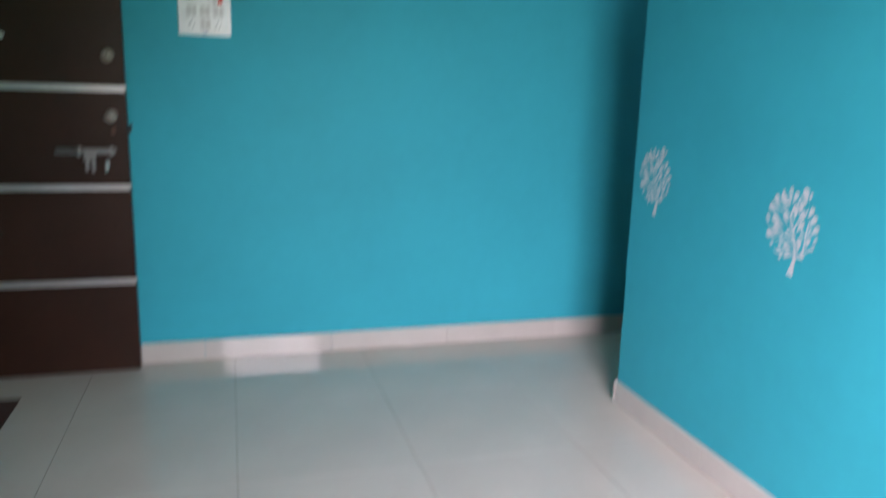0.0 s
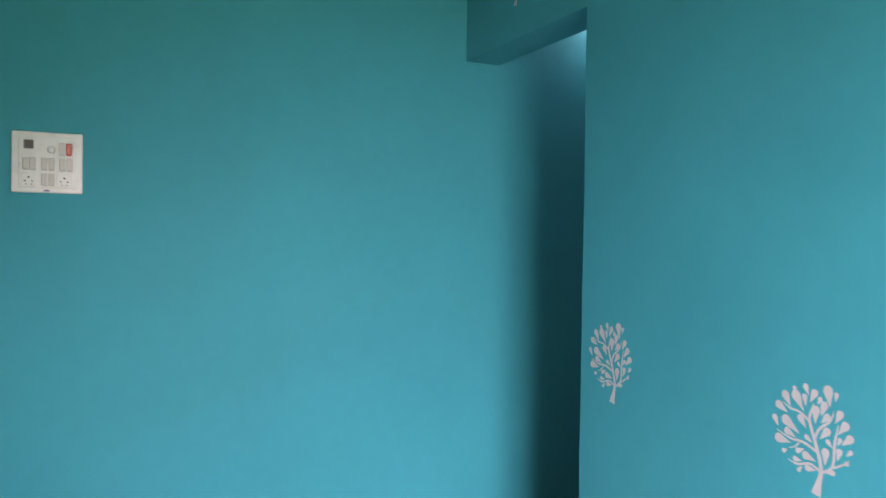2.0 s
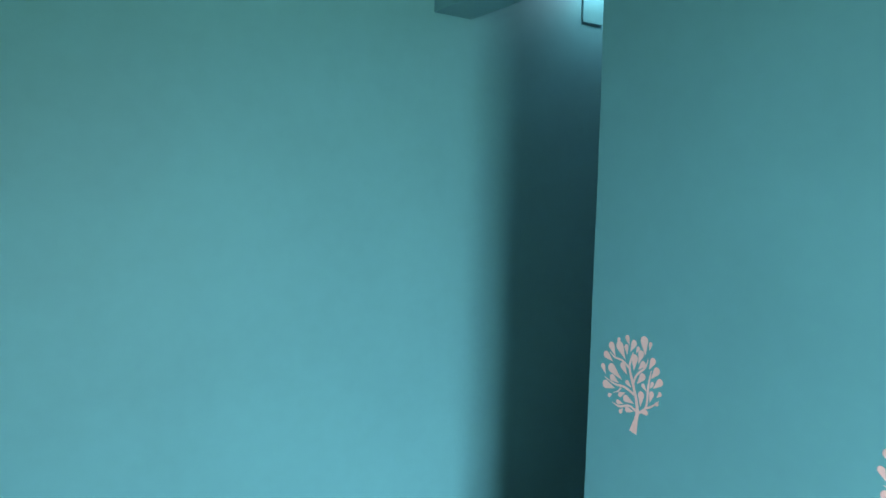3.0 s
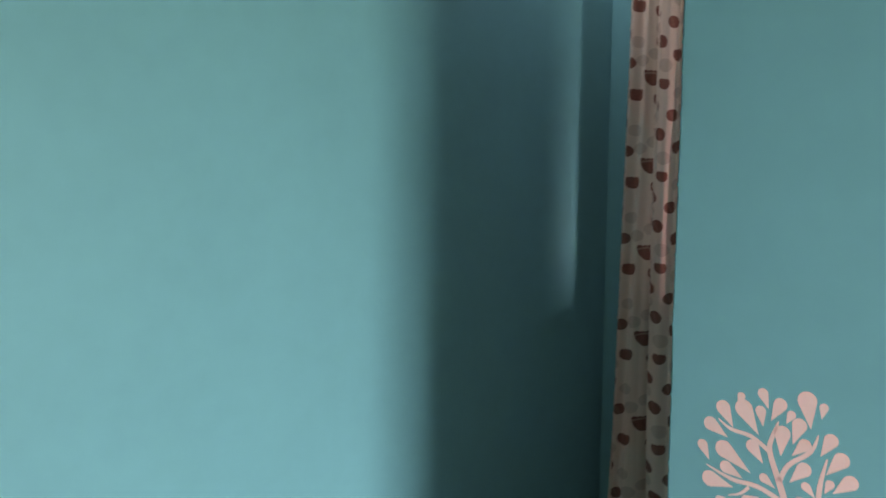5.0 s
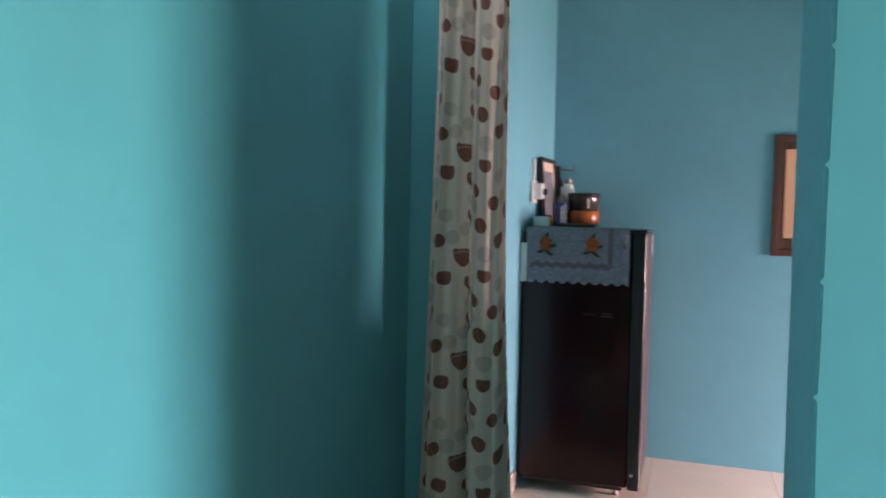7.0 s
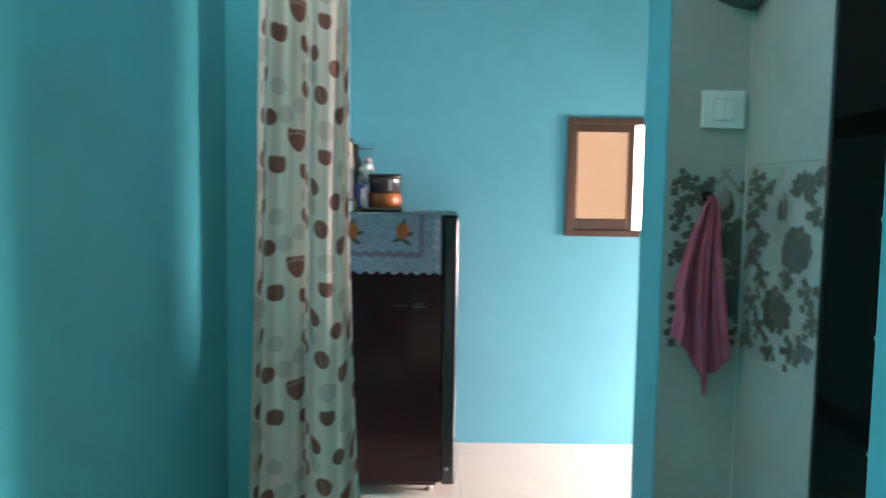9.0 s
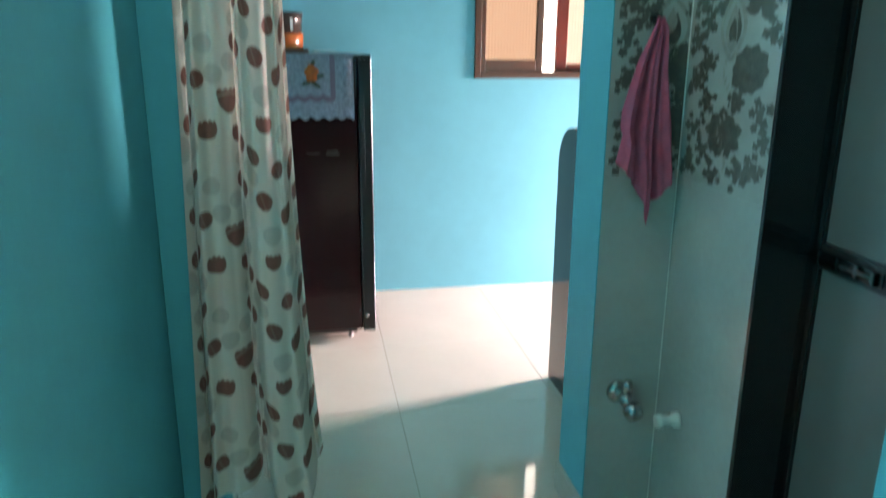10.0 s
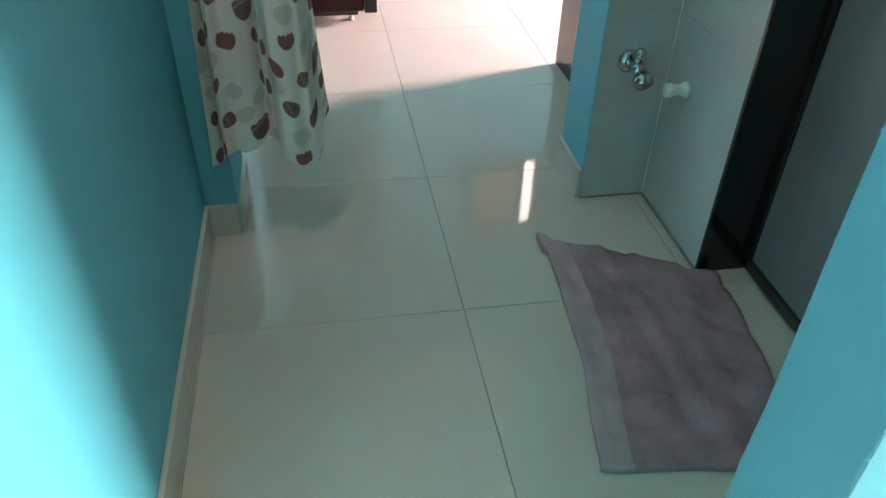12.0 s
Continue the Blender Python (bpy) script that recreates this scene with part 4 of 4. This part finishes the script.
rows = []
for j in range(15):
    row = []
    for i in range(NU + 1):
        u = i / NU
        x = 0.488 * u
        if j < 3:
            y, z = 0.30 - 0.145 * j, FT + 0.002
        else:
            t = (j - 3) / 11
            y = -0.0125 - 0.004 * t - 0.0025 * math.sin(u * 26) * t
            bottom = FT - 0.250 - 0.018 * scallop(u, 9.5)
            z = FT + 0.001 + (bottom - FT) * t
        row.append(bm.verts.new((x, y, z)))
    rows.append(row)
for j in range(14):
    for i in range(NU):
        f = bm.faces.new((rows[j][i], rows[j + 1][i], rows[j + 1][i + 1], rows[j][i + 1]))
        u, t = (i + 0.5) / NU, (j - 2.5) / 11
        if j >= 3 and ((0.60 < t < 0.72 and 0.04 < u < 0.84) or (0.80 < u < 0.84 and t < 0.66)):
            f.material_index = 1
sheet = part("sheet", bm, LACE, cover, smooth=True)
sheet.data.materials.append(LACE_PINK)
# raised checks and scalloped lace border
for a in range(6):
    for c in range(3):
        part("check", boxes((0.045 + a * 0.056, 0.045 + a * 0.056 + 0.044, -0.0195, -0.0165, FT - 0.135 + c * 0.040, FT - 0.135 + c * 0.040 + 0.031), bevel=0.001, segments=1), LACE, cover)
bm = bmesh.new()
for a in range(10):
    for r, h in ((0.019, 0.0030), (0.011, 0.0045)):
        bm = join_bm(bm, lathe(((r, 0), (r * 0.75, h)), Matrix.Translation((0.026 + a * 0.0485, -0.0165, FT - 0.238)) @ pose(0, 0, 0, 90, 0, 0), 12))
for a in range(5):
    for r, h in ((0.018, 0.0030), (0.010, 0.0045)):
        bm = join_bm(bm, lathe(((r, 0), (r * 0.75, h)), Matrix.Translation((0.462, -0.0150, FT - 0.030 - a * 0.040)) @ pose(0, 0, 0, 90, 0, 0), 12))
part("lace_border", bm, LACE, cover, "scalloped crochet border")
for fx in (0.095, 0.316):
    em = bmesh.new()
    for k in range(5):
        em = join_bm(em, lathe(((0.0165, 0), (0.012, 0.004), (0.003, 0.006)), Matrix.Translation((fx + 0.014 * math.cos(k * 1.257 + 0.4), -0.0198, FT - 0.075 + 0.022 * math.sin(k * 1.257 + 0.4))) @ pose(0, 0, 0, 90, 0, 0), 12))
    flower = part("flower", em, ORANGE, cover, "orange embroidered flower")
    lf = bmesh.new()
    for dx, dz, ang in ((0.004, 0.034, 70), (0.016, -0.045, -35), (-0.020, -0.038, 200), (0.030, -0.012, 20)):
        d = Matrix.Translation((fx + dx, -0.0199, FT - 0.075 + dz)) @ pose(0, 0, 0, 0, -ang, 0) @ Matrix.Diagonal((2.4, 1, 0.8, 1)) @ pose(0, 0, 0, 90, 0, 0)
        lf = join_bm(lf, lathe(((0.010, 0), (0.006, 0.003)), d, 10))
    part("leaf", lf, LEAF, flower, "dark green embroidered leaves")
# side flap against the wall, pale crochet
part("flap", boxes((-0.026, 0.004, -0.021, -0.0185, FT - 0.262, FT - 0.075)), PLASTIC, cover, "white lace flap")

FZ = FT + 0.0035
stack = thing("round_container", "round orange-brown container with brown lid rim", "container", at=(0.233, 3.985, FZ))
part("bowl", lathe(((0.074, 0), (0.083, 0.010), (0.086, 0.078), (0.083, 0.086), (0.0, 0.086)), cap=False), TERRACOTTA, stack, smooth=True)
jar2 = thing("clear_container", "dark see-through plastic container stacked on another", "container", at=(0.233, 3.985, FZ + 0.0865))
part("bowl", lathe(((0.078, 0), (0.084, 0.070), (0.084, 0.078)), cap=True), SMOKE, jar2, smooth=True)
part("lid", lathe(((0.087, 0.0785), (0.088, 0.092), (0.078, 0.096))), PLASTIC_BLACK, jar2, "black lid", True)
part("sticker", boxes((0.028, 0.040, -0.083, -0.080, 0.012, 0.066)), PLASTIC, jar2)

white_bottle = thing("powder_bottle", "white plastic powder bottle with grey cap", "bottle", at=(0.138, 4.035, FZ))
part("body", lathe(((0.030, 0), (0.033, 0.01), (0.033, 0.20), (0.027, 0.225), (0.018, 0.235))), PLASTIC, white_bottle, smooth=True)
part("cap", lathe(((0.019, 0.2355), (0.019, 0.262), (0.015, 0.266))), PLASTIC_GREY, white_bottle, smooth=True)
lotion = thing("lotion_bottle", "slim white and grey lotion bottle", "bottle", at=(0.109, 4.005, FZ))
part("body", lathe(((0.026, 0), (0.027, 0.01), (0.027, 0.13), (0.018, 0.165), (0.010, 0.175))), PLASTIC_GREY, lotion, smooth=True)
part("cap", lathe(((0.011, 0.1755), (0.010, 0.215), (0.007, 0.218))), PLASTIC, lotion, "white nozzle", True)
dark_bottle = thing("dark_bottle", "tall black bottle behind the others", "bottle", at=(0.078, 4.035, FZ))
part("body", lathe(((0.030, 0), (0.031, 0.01), (0.031, 0.24), (0.014, 0.285), (0.013, 0.335))), PLASTIC_BLACK, dark_bottle, smooth=True)
box_blue = thing("medicine_box", "upright blue card box with white lettering bars", "box", at=(0.098, 3.90, FZ))
part("carton", boxes((0, 0.052, 0, 0.035, 0, 0.128), bevel=0.001, segments=1), BLUE_PLASTIC, box_blue)
part("lettering", boxes((0.024, 0.036, -0.0012, 0.0002, 0.020, 0.108)), PLASTIC, box_blue, "white lettering bar")
part("end_panel", boxes((0.042, 0.0515, -0.0012, 0.0002, 0.004, 0.124)), PLASTIC, box_blue)
amber = thing("small_jar", "small amber jar with yellow label", "jar", at=(0.104, 3.655, FZ))
part("body", lathe(((0.018, 0), (0.020, 0.005), (0.020, 0.036), (0.014, 0.042))), AMBER, amber, smooth=True)
part("lid", lathe(((0.016, 0.0425), (0.016, 0.056), (0.013, 0.058))), BROWN, amber, "brown lid", True)
strap = thing("brown_case", "flat brown leather case lying on the fridge", "case", at=(0.142, 3.62, FZ))
part("case", boxes((0, 0.20, 0, 0.065, 0, 0.018), bevel=0.007, segments=3), BROWN, strap)
keys = thing("key_bunch", "bunch of small metal keys", "keys", at=(0.352, 3.60, FZ))
for k, (dx, dy, ang) in enumerate(((0, 0, 15), (0.018, 0.012, 50), (0.03, -0.01, -20), (0.075, 0.01, 5))):
    kb = boxes((0, 0.030, -0.003, 0.003, 0, 0.0025), (-0.014, 0.0, -0.008, 0.008, 0, 0.0025), bevel=0.0008, segments=1)
    bmesh.ops.transform(kb, matrix=pose(dx, dy, 0.002 + 0.0026 * k, 0, 0, ang), verts=kb.verts[:])
    part("key", kb, STEEL, keys)
white_box = thing("small_white_box", "small white box against the wall", "box", at=(0.036, 3.585, FZ))
part("carton", boxes((0, 0.075, 0, 0.12, 0, 0.050), bevel=0.003), PLASTIC, white_box)

pf = thing("picture_frame", "black framed faded picture leaning on the kitchen wall", "picture", at=(0.056, 3.735, FZ))
fr = boxes((0, 0.018, 0, 0.022, 0, 0.362), (0, 0.018, 0.238, 0.26, 0, 0.362), (0, 0.018, 0.022, 0.238, 0, 0.022), (0, 0.018, 0.022, 0.238, 0.340, 0.362), bevel=0.002)
part("frame", fr, PLASTIC_BLACK, pf)
part("mount", boxes((0.004, 0.010, 0.022, 0.238, 0.022, 0.340)), MOUNT, pf, "cream mount")
part("picture", boxes((0.0102, 0.0115, 0.055, 0.205, 0.055, 0.292)), PHOTO, pf)
pf.rotation_euler = (0, radians(-5), radians(-6))

sock = thing("wall_socket", "white wall socket with a plugged-in adaptor", "socket", at=(0.0135, 3.60, 1.405))
part("plate", boxes((0.0005, 0.014, 0, 0.115, 0, 0.115), bevel=0.004), PLASTIC, sock)
part("adaptor", boxes((0.0142, 0.055, 0.030, 0.095, 0.020, 0.100), bevel=0.006), PLASTIC, sock)
part("plug", boxes((0.0552, 0.075, 0.050, 0.080, 0.040, 0.072), bevel=0.004), PLASTIC_BLACK, sock, "black plug")
riser = tagged(part("cable_trunking", boxes((0.0130, 0.0245, 3.64, 3.67, 1.521, 1.63), bevel=0.002), PLASTIC), "short white cable trunking above the socket", "trunking")
ledge = thing("wall_ledge", "small glass ledge with a metal clip on the wall", "shelf", at=(0.044, 4.168, 1.60))
part("shelf", boxes((0, 0.112, -0.05, -0.0005, 0, 0.006), bevel=0.001, segments=1), PVC, ledge)
part("clip", boxes((0.106, 0.113, -0.05, -0.040, 0.006, 0.035), bevel=0.001, segments=1), PVC, ledge)

# ---- floor tiles ----
TS, X0, Y0 = 0.612, 0.626, 1.542


def tile_mesh(x0, x1, y0, y1):
    me = bpy.data.meshes.new("floor_tile")
    b = boxes((x0, x1, y0, y1, -0.012, 0.0), bevel=0.0007, segments=1)
    b.to_mesh(me)
    b.free()
    me.materials.append(FLOOR_TILE)
    return me


whole = tile_mesh(0.0008, TS - 0.0008, 0.0008, TS - 0.0008)
for i in range(-2, 8):
    for j in range(-8, 6):
        ax, ay = X0 + i * TS, Y0 + j * TS
        bx, by = ax + TS, ay + TS
        cx0, cx1, cy0, cy1 = max(ax, -0.02), min(bx, 4.62), max(ay, -3.35), min(by, 4.24)
        if cx1 - cx0 < 0.03 or cy1 - cy0 < 0.03:
            continue
        if cx0 == ax and cx1 == bx and cy0 == ay and cy1 == by:
            ob = new("floor_tile", whole)
            ob.location = (ax, ay, 0)
        else:
            ob = new("floor_tile", tile_mesh(cx0 - ax + 0.0008, cx1 - ax - 0.0008, cy0 - ay + 0.0008, cy1 - ay - 0.0008))
            ob.location = (ax, ay, 0)
        ob.parent = floor
